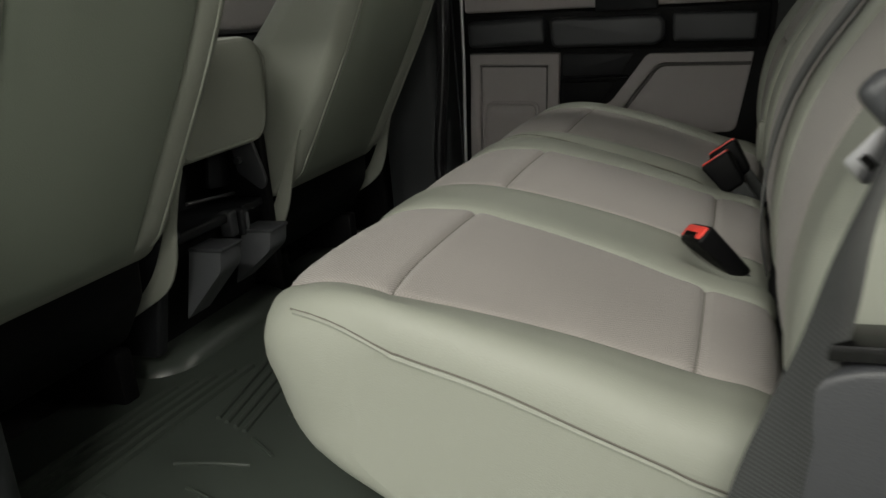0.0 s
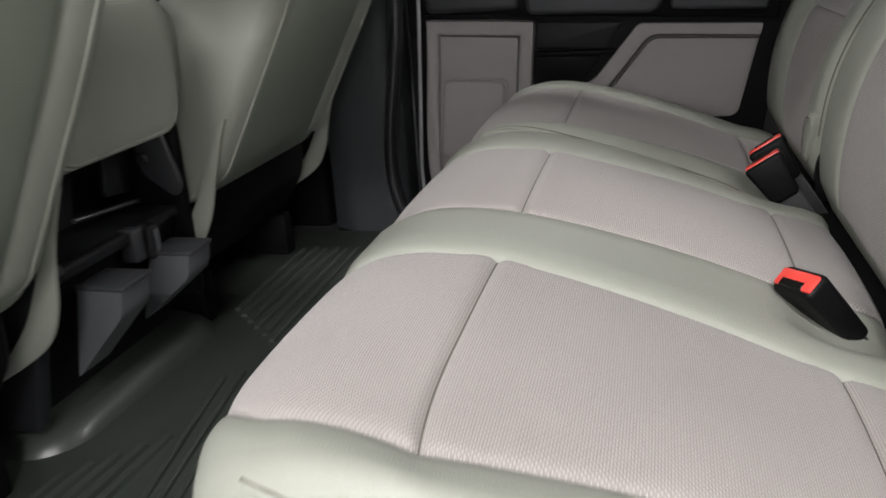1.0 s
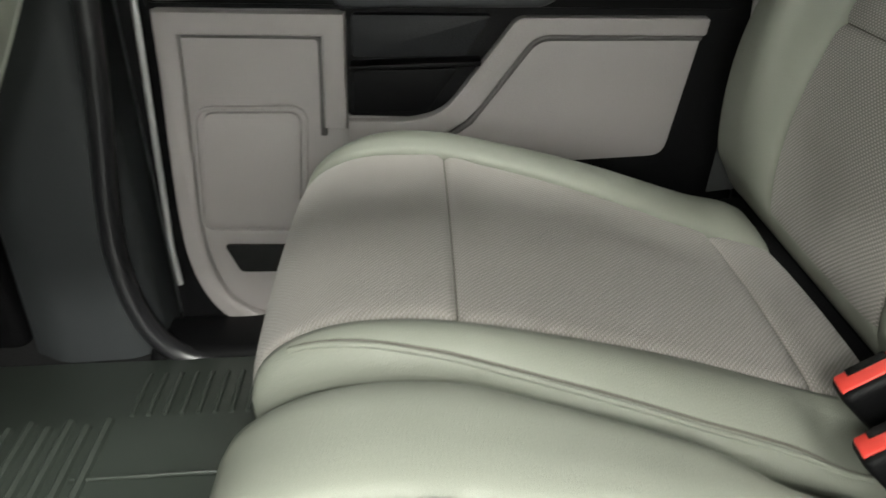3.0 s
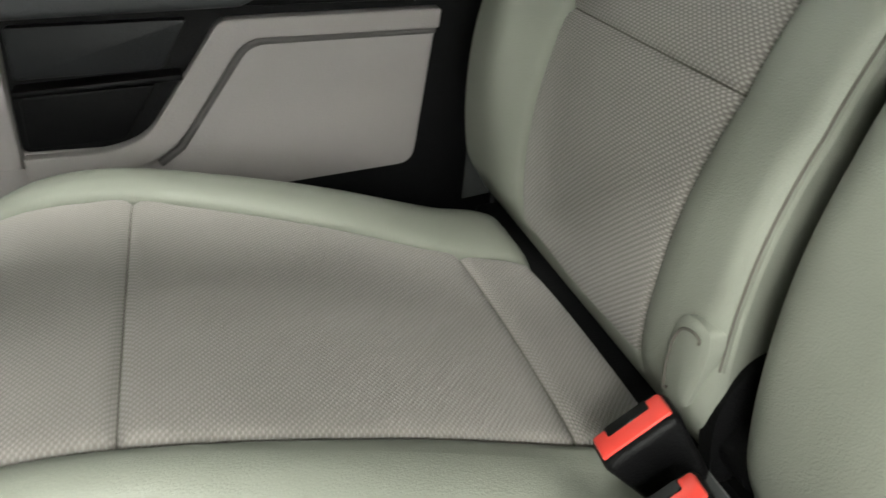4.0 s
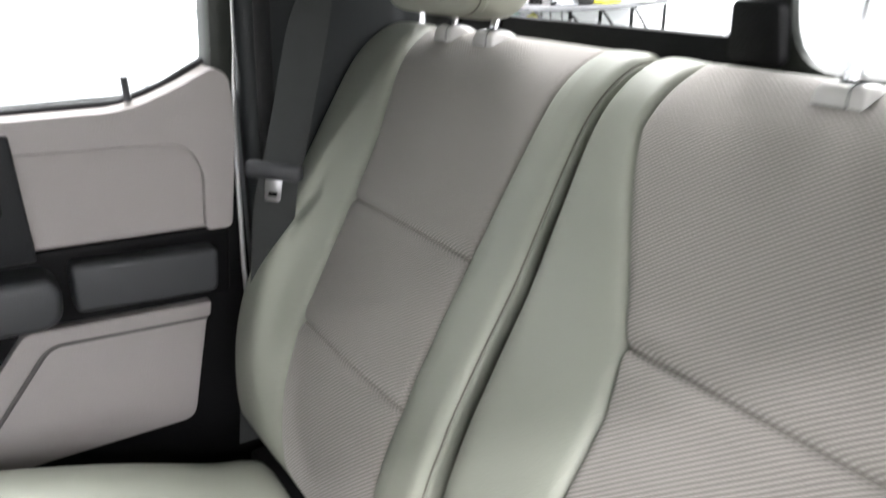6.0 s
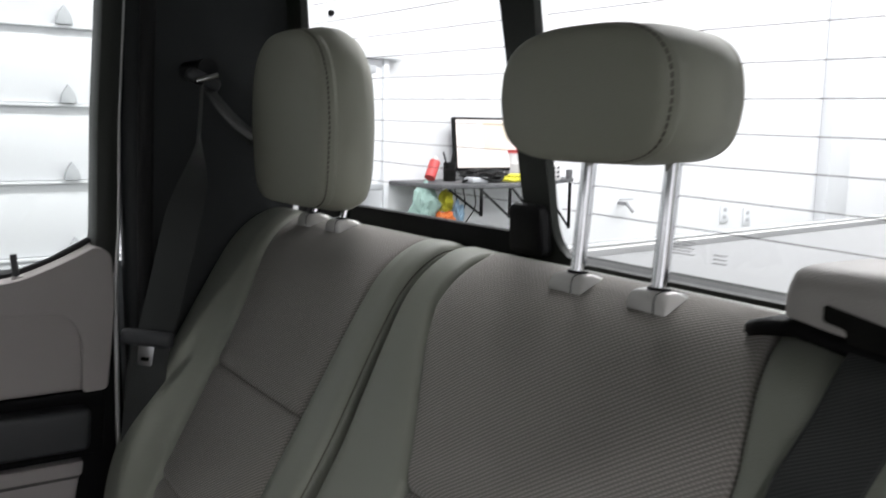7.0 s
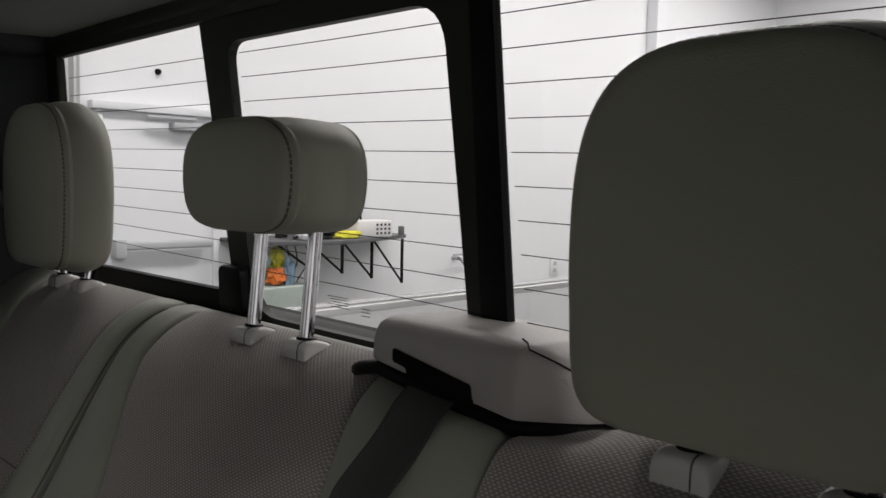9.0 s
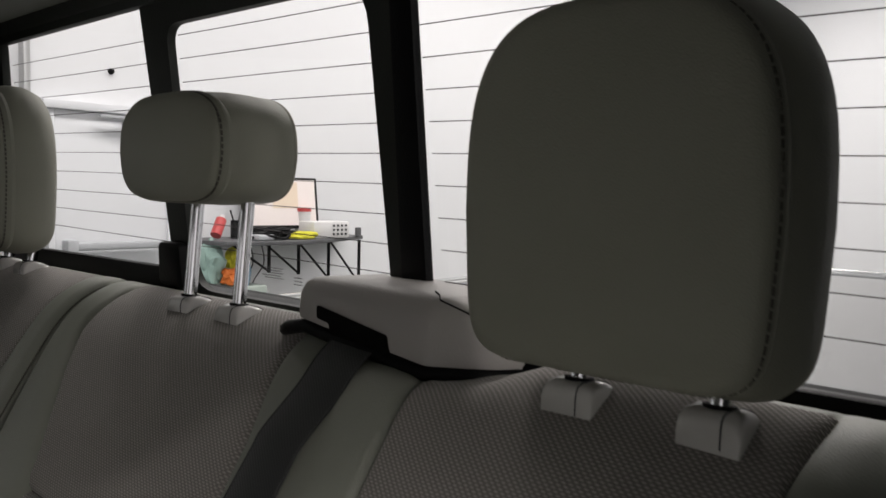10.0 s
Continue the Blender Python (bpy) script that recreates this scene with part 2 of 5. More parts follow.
def tube(pts, radius, sides=8, closed=False):
    """A round cord along points."""
    pts = [Vector(p) for p in pts]
    bm = bmesh.new()
    rings = []
    n = len(pts)
    ref = None
    for i, p in enumerate(pts):
        a = pts[i - 1] if (i > 0 or closed) else pts[i]
        b = pts[(i + 1) % n] if (i < n - 1 or closed) else pts[i]
        d = (b - a).normalized()
        if ref is None:
            ref = d.orthogonal().normalized()
        ref = (ref - d * ref.dot(d)).normalized()
        side = d.cross(ref)
        rings.append([bm.verts.new(p + (ref * math.cos(t) + side * math.sin(t)) * radius) for t in [2 * math.pi * k / sides for k in range(sides)]])
    for i in range(n if closed else n - 1):
        for k in range(sides):
            bm.faces.new((rings[i][k], rings[i][(k + 1) % sides], rings[(i + 1) % n][(k + 1) % sides], rings[(i + 1) % n][k]))
    if not closed:
        bm.faces.new(rings[0][::-1])
        bm.faces.new(rings[-1])
    return bm


def ribbon(name, pts, sides, width, thick, material, parent, label=""):
    """Flat webbing along points; sides gives the width direction at each."""
    verts, faces, uvs = [], [], []
    run = 0
    n = len(pts)
    for i, p in enumerate(pts):
        p = Vector(p)
        s = Vector(sides[i]).normalized()
        d = (Vector(pts[min(i + 1, n - 1)]) - Vector(pts[max(i - 1, 0)])).normalized()
        nrm = d.cross(s).normalized()
        if i:
            run += (p - Vector(pts[i - 1])).length
        for a, b in ((-0.5, -0.5), (-0.46, 0.5), (0.46, 0.5), (0.5, -0.5)):
            verts.append(p + s * a * width + nrm * b * thick)
            uvs.append((run, a * width))
    for i in range(n - 1):
        for k in range(4):
            faces.append((4 * i + k, 4 * i + (k + 1) % 4, 4 * i + 4 + (k + 1) % 4, 4 * i + 4 + k))
    faces.append((3, 2, 1, 0))
    faces.append(tuple(4 * (n - 1) + k for k in range(4)))
    ob = link_mesh(name, verts, faces, material, parent, label, uvs=uvs)
    ob.data.set_sharp_from_angle(angle=radians(40))
    return ob


def puff(outline, sections, axis="x", dome=0.0):
    """A cushion-like solid: an outline in (y, z) (or (x, z), (x, y)) with sections (depth, inset), closed by domed ends."""
    O = np.array(outline, float)
    c = O.mean(axis=0)
    half = np.abs(O - c).max(axis=0)
    bm = bmesh.new()

    def ring(depth, inset):
        f = 1 - inset / half
        q = c + (O - c) * f
        return [bm.verts.new((depth, p[0], p[1]) if axis == "x" else ((p[0], depth, p[1]) if axis == "y" else (p[0], p[1], depth))) for p in q]

    d0, i0 = sections[0]
    d1, i1 = sections[-1]
    way = 1 if d1 > d0 else -1
    m = min(half)
    full = [(d0 - way * dome * (1 - k * k), i0 + (m - i0) * (1 - k)) for k in (0.03, 0.3, 0.55, 0.78, 0.92)] + list(sections)
    full += [(d1 + way * dome * (1 - k * k), i1 + (m - i1) * (1 - k)) for k in (0.92, 0.78, 0.55, 0.3, 0.03)]
    rings = [ring(*s) for s in full]
    n = len(O)
    for a, b in zip(rings, rings[1:]):
        for i in range(n):
            bm.faces.new((a[i], a[(i + 1) % n], b[(i + 1) % n], b[i]))
    bm.faces.new(rings[0][::-1])
    bm.faces.new(rings[-1])
    return bm


def seat_shell(parent, profile, breaks, kinds, fabric_span, seams, cloth, cover, r=0.035, bolster=0.012, pillow=0.006, top_span=None, groove=0.005,
               cover_name="cushion", cloth_name="fabric_panel", cover_label="", cloth_label="", per=7, belly=0.008, ramp=0.03, plan=None, rim_low=0.15):
    """An upholstered block: a closed (x, z) profile run along y. breaks: y of every panel edge, each a number or [(s, y), ...];
    kinds: b (bolster) or i (cloth insert) between them; seams: s of the cross seams in the inserts. Lengths s run along the profile in metres."""
    P = curve_points(profile, per, True)
    seg = np.linalg.norm(np.roll(P, -1, 0) - P, axis=1)
    S = np.concatenate([[0], np.cumsum(seg)])
    total = S[-1]
    extra = []
    for q in list(seams) + list(fabric_span):
        extra += [q, q - 0.003, q + 0.003, q - 0.007, q + 0.007, q - 0.014, q + 0.014]
    ss = np.unique(np.round(np.concatenate([np.arange(0, total, 0.012), np.array(extra)]) % total, 5))
    keep = [ss[0]]
    for q in ss[1:]:
        if q - keep[-1] > 0.0022:
            keep.append(q)
    ss = np.array(keep)
    PX = np.interp(ss, S, np.append(P[:, 0], P[0, 0]))
    PZ = np.interp(ss, S, np.append(P[:, 1], P[0, 1]))
    C = np.stack([PX, PZ], 1)
    T = np.roll(C, -1, 0) - np.roll(C, 1, 0)
    T /= np.linalg.norm(T, axis=1)[:, None]
    N = np.stack([T[:, 1], -T[:, 0]], 1)
    area = np.sum(C[:, 0] * np.roll(C[:, 1], -1) - np.roll(C[:, 0], -1) * C[:, 1])
    if area < 0:
        N = -N
    ts = top_span or fabric_span
    fade = np.clip(np.minimum((ss - ts[0]) / 0.05, (ts[1] - ss) / 0.05), 0, 1)
    fade = fade * fade * (3 - 2 * fade)
    rim = np.clip((N[:, 1] + 0.95) / 1.0, 0, 1)
    rim = rim_low + (1 - rim_low) * rim * rim * (3 - 2 * rim)
    B = [np.interp(ss, [q[0] for q in b], [q[1] for q in b]) if isinstance(b, (list, tuple)) else np.full(len(ss), float(b)) for b in breaks]
    cols, offs, tags = [], [], []
    K = len(kinds)
    for k in range(K):
        a, b = B[k], B[k + 1]
        L = b - a
        first, last = k == 0, k == K - 1
        l0 = float(L.mean())
        w = [0, 0.003 / l0, 0.008 / l0, 0.016 / l0]
        w += list(np.linspace(0.03 / l0, 1 - 0.03 / l0, max(4, int(l0 / 0.014)))) if l0 > 0.07 else [0.35, 0.5, 0.65]
        w += [1 - 0.016 / l0, 1 - 0.008 / l0, 1 - 0.003 / l0, 1.0]
        w = sorted(set(round(q, 4) for q in w if 0 <= q <= 1))
        if first:
            w = [q for q in w if q * l0 > r] or [1.0]
            w = [(r / l0) * (1 - math.cos(t)) for t in np.linspace(0, math.pi / 2, 8)] + w
        if last:
            w = [q for q in w if (1 - q) * l0 > r] or [0.0]
            w = w + [1 - (r / l0) * (1 - math.cos(t)) for t in np.linspace(math.pi / 2, 0, 8)]
        for j, q in enumerate(w):
            if k > 0 and j == 0:
                continue
            y = a + L * q
            d0, d1 = q * L, (1 - q) * L
            off = np.zeros(len(ss))
            if kinds[k] == "i":
                off = off + fade * pillow * (4 * q * (1 - q)) ** 0.6
                for sm in seams:
                    off = off - groove * np.exp(-((ss - sm) / 0.0032) ** 2) * fade + 0.002 * np.exp(-((np.abs(ss - sm) - 0.018) / 0.012) ** 2) * fade
            else:
                near = np.full(len(ss), 9.0)
                if k > 0 and kinds[k - 1] == "i":
                    near = np.minimum(near, d0)
                if k < K - 1 and kinds[k + 1] == "i":
                    near = np.minimum(near, d1)
                off = off + fade * bolster * np.clip(near / ramp, 0, 1) ** 0.6
            if not first:
                off = off - groove * np.exp(-(d0 / 0.003) ** 2) * fade
            if not last:
                off = off - groove * np.exp(-(d1 / 0.003) ** 2) * fade
            for edge, dd in ((first, float(q * l0)), (last, float((1 - q) * l0))):
                if edge and dd < r:
                    off = off - rim * (r - math.sqrt(max(r * r - (r - dd) ** 2, 0)))
            cols.append(y)
            offs.append(off)
            tags.append(k)
    ns, nv = len(ss), len(cols)
    Y, O = np.array(cols).T, np.array(offs).T
    X = C[:, 0:1] + N[:, 0:1] * O
    Z = C[:, 1:2] + N[:, 1:2] * O
    if plan:
        # front corners rounded in plan, and hollows for the buckles
        front = np.clip((plan["x"] - X) / plan["run"], 0, 1)
        front = front * front * (3 - 2 * front)
        for end, R in ((Y[:, :1], plan["r"][0]), (Y[:, -1:], plan["r"][1])):
            d = np.clip(np.abs(Y - end), 0, R)
            X = X + front * plan["depth"] * (1 - np.sqrt(np.maximum(1 - (1 - d / R) ** 2, 0)))
        for hx, hy, rx, ry, dep in plan["hollows"]:
            Z = Z - dep * np.exp(-((X - hx) / rx) ** 4 - ((Y - hy) / ry) ** 4) * (Z > 0.30)
    V = np.stack([X, Y, Z], 2).reshape(-1, 3)
    UV = np.stack([np.repeat(ss[:, None], nv, 1), Y], 2).reshape(-1, 2)
    groups = {}
    cuts = [fabric_span[0]] + sorted(q for q in seams if fabric_span[0] < q < fabric_span[1]) + [fabric_span[1]]
    for i in range(ns):
        i2 = (i + 1) % ns
        sm = ss[i] + 1e-4
        for j in range(nv - 1):
            k = tags[j + 1]
            key = "cover"
            if kinds[k] == "i" and fabric_span[0] <= sm < fabric_span[1] and i2 > i:
                key = (k, sum(sm > c for c in cuts))
            groups.setdefault(key, []).append((i * nv + j, i * nv + j + 1, i2 * nv + j + 1, i2 * nv + j))
    # closed ends: a slightly bellied panel
    cov = groups.setdefault("cover", [])
    V = list(map(tuple, V))
    UV = list(map(tuple, UV))
    for col, out in ((0, -1), (nv - 1, 1)):
        flat, _, tris, *_ = delaunay_2d_cdt([Vector((X[i, col], Z[i, col])) for i in range(ns)], [], [list(range(ns))], 1, 1e-5)
        base = len(V)
        for q in flat:
            k = int(np.argmin((X[:, col] - q.x) ** 2 + (Z[:, col] - q.y) ** 2))
            V.append((q.x, Y[k, col], q.y))
            UV.append((q.x, q.y))
        for f in tris:
            cov.append(tuple(base + q for q in (f if out < 0 else f[::-1])))
    top = None
    for key in sorted(groups, key=lambda q: q != "cover"):
        faces = groups[key]
        used = sorted({q for f in faces for q in f})
        back = {q: n for n, q in enumerate(used)}
        isc = key == "cover"
        ob = link_mesh(cover_name if isc else cloth_name, [V[q] for q in used], [tuple(back[q] for q in f) for f in faces], cover if isc else cloth, parent if isc else top,
                       cover_label if isc else cloth_label, uvs=[UV[q] for q in used])
        bm = bmesh.new()
        bm.from_mesh(ob.data)
        bmesh.ops.recalc_face_normals(bm, faces=bm.faces)
        bm.to_mesh(ob.data)
        bm.free()
        top = ob if isc else top
    grid = np.stack([X, Y, Z], 2)
    # sunk thread along the inserts' cross seams; its dark tone also paints the groove's shade
    for sm in seams:
        i = int(np.argmin(np.abs(ss - sm)))
        for k in range(K):
            if kinds[k] == "i":
                cols_k = [j for j in range(nv) if tags[j] == k]
                pts = [(X[i, j] + N[i, 0] * 0.0004, Y[i, j], Z[i, j] + N[i, 1] * 0.0004) for j in cols_k]
                part("seam", tube(pts, 0.0011, 5), THREAD, top)
    return ss, grid, top


def span(profile, x, z, per=7):
    """How far along a profile the point nearest to (x, z) lies."""
    P = curve_points(profile, per, True)
    seg = np.linalg.norm(np.roll(P, -1, 0) - P, axis=1)
    S = np.concatenate([[0], np.cumsum(seg)])
    return float(S[np.argmin(np.hypot(P[:, 0] - x, P[:, 1] - z))])


def cyl(a, b, r, sides=16, r2=None):
    """A round bar from a to b."""
    a, b = Vector(a), Vector(b)
    bm = bmesh.new()
    bmesh.ops.create_cone(bm, cap_ends=True, segments=sides, radius1=r, radius2=r if r2 is None else r2, depth=(b - a).length)
    m = Matrix.Translation((a + b) / 2) @ (b - a).to_track_quat("Z", "Y").to_matrix().to_4x4()
    bmesh.ops.transform(bm, matrix=m, verts=bm.verts)
    return bm


# ---- garage ----
WY = 4.8


def wall(name, lo, hi, label):
    w = part(name, rbox(lo, hi, 0), WALL, None, smooth=False)
    return tagged(w, label, "wall", kind="structure")


tagged(part("floor", rbox((-7, -4.7, GROUND - 0.2), (10.2, WY + 0.2, GROUND), 0), CONCRETE, smooth=False), "unseen concrete garage floor, tinted green for the light it bounces", "floor", kind="structure")
tagged(part("ceiling", rbox((-7, -4.7, CEIL), (10.2, WY + 0.2, CEIL + 0.15), 0), WALL, smooth=False), "white painted garage ceiling", "ceiling", kind="structure")
wall("wall_north", (-7, WY, GROUND), (10.2, WY + 0.2, CEIL), "white painted garage wall with shelf and door")
wall("wall_south", (-7, -4.7, GROUND), (10.2, -4.5, CEIL), "plain white painted garage wall")
wall("wall_east", (10, -4.5, GROUND), (10.2, WY, CEIL), "plain white painted garage end wall")
wall("wall_west", (-7, -4.5, GROUND), (-6.8, WY, CEIL), "plain white painted garage end wall")

# unseen lamps; those at (-1.8, 3.0) and (-4.2, 0.3) are added fill
# (x, y, length, depth, share of power)
for lx, ly, ll, lw, share in ((0.70, -2.9, 1.2, 0.26, 1.30), (-2.4, -2.9, 2.3, 0.26, 0.74), (-2.4, -4.0, 2.3, 0.26, 0.34), (0.9, -4.0, 2.3, 0.26, 0.38),
                              (-1.8, 3.0, 2.3, 0.58, 0.25), (1.4, 3.0, 2.3, 0.58, 0.53), (4.5, 3.0, 2.3, 0.58, 0.69), (7.6, 3.0, 2.3, 0.58, 0.87), (-4.2, 0.3, 2.3, 0.58, 0.30)):
    t = thing("ceiling_lamp", "unseen long white panel lamp, placed above to light the garage and cab", "ceiling lamp", "garage ceiling lamps")
    hl_, hw = ll / 2 + 0.05, lw / 2 + 0.02
    part("housing", rbox((lx - hl_, ly - hw, LAMPZ), (lx + hl_, ly + hw, LAMPZ + 0.05), 0.01), WDOOR, t)
    part("diffuser", rbox((lx - hl_ + 0.02, ly - hw + 0.02, LAMPZ - 0.02), (lx + hl_ - 0.02, ly + hw - 0.02, LAMPZ - 0.002), 0.008), LAMP, t)
    for cx in (-0.4 * ll, 0.4 * ll):
        part("hanger", cyl((lx + cx, ly, LAMPZ + 0.05), (lx + cx, ly, CEIL), 0.006, 8), STEEL, t)
    d = bpy.data.lights.new("panel_light", "AREA")
    d.shape, d.size, d.size_y, d.energy = "RECTANGLE", ll, lw, LAMP_POWER * share
    d.color = (0.96, 0.98, 1.0)
    lo = new("panel_light", d)
    lo.matrix_world = pose(lx, ly, LAMPZ - 0.025)

# ---- truck cab ----
Y0, Y1 = 0.545, 2.01
FLOOR = 0.105

tagged(part("cab_floor", rbox((-2.2, 0.42, 0.0), (0.62, 2.14, FLOOR - 0.012), 0.01), CARPET), "black carpeted truck cab floor", "floor", kind="structure")

# roof and headliner
hl = part("headliner", puff([(-2.0, 0.50), (-1.0, 0.47), (0.2, 0.47), (0.45, 0.56), (0.45, 2.0), (0.2, 2.09), (-1.0, 2.09), (-2.0, 2.05)], [(1.36, 0.0), (1.375, 0.0), (1.40, 0.05)], "z", 0.0), LINER)
tagged(hl, "grey-green cloth headliner of the cab", "headliner", kind="structure")
tagged(part("cab_roof", puff([(-2.1, 0.44), (-1.0, 0.40), (0.3, 0.40), (0.50, 0.48), (0.50, 2.08), (0.3, 2.16), (-1.0, 2.16), (-2.1, 2.12)], [(1.415, 0.0), (1.45, 0.05)], "z", 0.0), PAINT), "grey painted truck cab roof", "roof", kind="structure")


def zprism(outline, z0, z1, r=0.0):
    return prism(outline, z0, z1, r, axis="z")


# far side of the cab: pillars, sill, body skin
def structure(name, bm, material, label, category, angle=40):
    return tagged(part(name, bm, material, angle=angle), label, category, kind="structure")


structure("pillar_trim_front", zprism(rounded([(-0.90, 2.13), (-0.90, 2.03), (-0.84, 1.995), (-0.73, 2.0), (-0.70, 2.03), (-0.70, 2.13)], 0.02), 0.10, 1.38), PILLAR,
          "charcoal plastic trim of the pillar between the doors", "pillar")
structure("pillar_trim_rear", zprism(rounded([(0.175, 2.14), (0.172, 2.100), (0.20, 2.092), (0.33, 2.092), (0.43, 2.088), (0.462, 2.06), (0.462, 2.14)], 0.02), 0.1, 1.36, 0.01), PILLAR,
          "charcoal plastic trim of the rear corner pillar", "pillar")
structure("door_sill", rbox((-0.72, 1.99, 0.02), (0.2, 2.10, 0.115), 0.02, 3), BLACK, "black plastic door sill", "sill")
structure("cab_side", prism([(-2.2, -0.1), (0.60, -0.1), (0.60, 0.86), (-2.2, 0.86)], 2.165, 2.20), PAINT, "grey painted outer skin of the cab", "body panel")
structure("roof_rail_far", rbox((-2.1, 2.03, 1.33), (0.455, 2.17, 1.42), 0.03, 3), PILLAR, "grey headliner edge over the doors", "roof rail")
structure("roof_rail_near", rbox((-2.1, 0.40, 1.352), (0.455, 0.51, 1.42), 0.03, 3), LINER, "grey headliner edge over the open door", "roof rail")
structure("cab_rear_wall", rbox((0.53, 0.42, 0.0), (0.58, 2.16, 0.935), 0.01), CARPET, "black carpeted rear wall of the cab", "wall")
structure("cab_rear_header", rbox((0.44, 0.45, 1.340), (0.478, 2.12, 1.42), 0.012, 3), FRAMEDARK, "dark trim over the rear window", "trim")
structure("parcel_trim", rbox((0.47, 0.48, 0.915), (0.56, 2.08, 0.936), 0.008), BLACK, "black trim under the rear window", "trim")

# near side: open doorway
structure("pillar_trim_near_rear", zprism(rounded([(0.20, 0.41), (0.19, 0.46), (0.23, 0.485), (0.43, 0.495), (0.462, 0.51), (0.462, 0.41)], 0.025), 0.1, 1.36, 0.01), PILLAR,
          "charcoal plastic trim of the rear corner pillar", "pillar")
structure("pillar_trim_near_front", zprism(rounded([(-0.90, 0.41), (-0.90, 0.50), (-0.84, 0.53), (-0.76, 0.53), (-0.73, 0.50), (-0.73, 0.41)], 0.02), 0.10, 1.38), PILLAR,
          "charcoal plastic trim of the pillar between the doors", "pillar")
structure("quarter_trim_near", prism(rounded([(0.035, 0.10), (0.050, 0.31), (0.078, 0.40), (0.100, 0.450), (0.135, 0.470), (0.25, 0.473), (0.25, 0.10)], [0.01, 0.03, 0.03, 0.03, 0.02, 0.01, 0.01]), 0.455, 0.50, 0.008, 3), GREYDARK, "slate plastic trim below the rear corner pillar", "trim")
# unseen corner, added so that its shadow edge slants across the rear seat
structure("header_corner_near", prism(rounded([(-0.21, 1.36), (0.30, 1.36), (0.30, 0.95), (0.215, 0.95), (0.03, 1.14)], [0.0, 0.0, 0.0, 0.02, 0.08]), 0.415, 0.475, 0.008), PILLAR, "unseen charcoal doorway corner, added to slant the shadow edge on the seat", "trim")
# solid black bar paints the dark of the gap over the trim
structure("trim_slot_near", rbox((0.118, 0.458, 0.4735), (0.25, 0.50, 0.486), 0.002), GLOSSBLACK, "black bar painting the dark gap above the corner trim", "trim")
structure("door_sill_near", rbox((-0.72, 0.40, 0.02), (0.2, 0.53, 0.1), 0.02, 3), BLACK, "black plastic door sill of the open doorway", "sill")
structure("cab_side_near", prism([(-2.2, -0.1), (0.60, -0.1), (0.60, 0.86), (0.23, 0.86), (0.21, 0.3), (0.16, 0.02), (-0.72, 0.02), (-0.74, 0.86), (-2.2, 0.86)], 0.36, 0.40), PAINT,
          "grey painted outer skin round the doorway", "body panel")
# front of the cab
structure("firewall", rbox((-2.2, 0.42, 0.0), (-2.15, 2.14, 0.75), 0.01), BLACK, "black front wall of the cab", "wall")
dash = thing("dashboard", "dark plastic dashboard in front of the front seats", "dashboard")
part("body", prism(rounded([(-2.15, 0.35), (-2.15, 0.82), (-1.95, 0.84), (-1.78, 0.76), (-1.74, 0.62), (-1.85, 0.4)], 0.04), 0.45, 2.1), CHARCOAL, dash)
fd = thing("front_door", "closed front door with light grey trim", "door")
part("panel", rbox((-1.72, 2.05, 0.08), (-0.92, 2.13, 0.69), 0.02, 3), BLACK, fd)
part("upper_panel", rbox((-1.72, 2.04, 0.70), (-0.92, 2.12, 0.86), 0.02, 3), TRIM, fd, "light grey upper trim")
part("pocket", rbox((-1.70, 2.035, 0.12), (-1.1, 2.055, 0.55), 0.01), TRIM, fd, "light grey pocket panel")
part("glass", rbox((-1.72, 2.105, 0.86), (-0.90, 2.110, 1.36), 0), SIDEGLASS, fd).visible_shadow = False

part("frame", shell_band([(-0.93, 0.86), (-0.93, 1.36), (-1.45, 1.36), (-1.9, 0.9)][::-1], 0.03, 2.06, 2.13, 0.006), FRAMEDARK, fd)
# unseen door, header, pillars and hood, added to hold back light from the front
nd = thing("driver_door", "unseen closed front door, added on the open side to block light", "door")
part("panel", rbox((-1.85, 0.42, 0.0), (-0.95, 0.50, 0.86), 0.02, 3), BLACK, nd)
part("glass", rbox((-1.85, 0.44, 0.86), (-0.92, 0.445, 1.36), 0), SIDEGLASS, nd).visible_shadow = False
structure("windscreen_header", rbox((-1.75, 0.45, 1.22), (-1.45, 2.1, 1.40), 0.03, 3), LINER, "unseen grey headliner band, added over the windscreen to block light", "header")
for s_, yy in ((1, 0.44), (1, 2.10)):
    structure("windscreen_pillar", cyl((-2.15, yy, 0.78), (-1.6, yy + (0.03 if yy < 1 else -0.03), 1.36), 0.05, 12), LINER, "unseen grey windscreen pillar trim, added to block light", "pillar")
hood = part("hood", puff(rounded([(-3.5, 0.5), (-2.2, 0.42), (-2.2, 2.14), (-3.5, 2.06)], 0.1), [(-0.1, 0.0), (0.70, 0.0), (0.74, 0.04), (0.76, 0.12)], "z"), PAINT)
tagged(hood, "unseen grey painted engine hood, added to close the front", "hood", kind="structure")

# ---- far rear door ----
door = thing("rear_door", "closed rear cab door with light grey and black plastic trim", "door")
DY = 2.066
part("door_shell", prism([(-0.69, 0.07), (0.16, 0.07), (0.16, 0.86), (-0.69, 0.86)], 2.10, 2.16), BLACK, door)
LOWER = rounded([(-0.645, 0.588), (-0.392, 0.576), (-0.403, 0.43), (-0.30, 0.424), (-0.262, 0.434), (-0.166, 0.560), (0.092, 0.551), (0.05, 0.352), (-0.25, 0.345), (-0.40, 0.09), (-0.575, 0.079),
                 (-0.645, 0.13), (-0.664, 0.22)], [0.008, 0.015, 0.01, 0.02, 0.03, 0.015, 0.01, 0.02, 0.02, 0.02, 0.05, 0.04, 0.06])
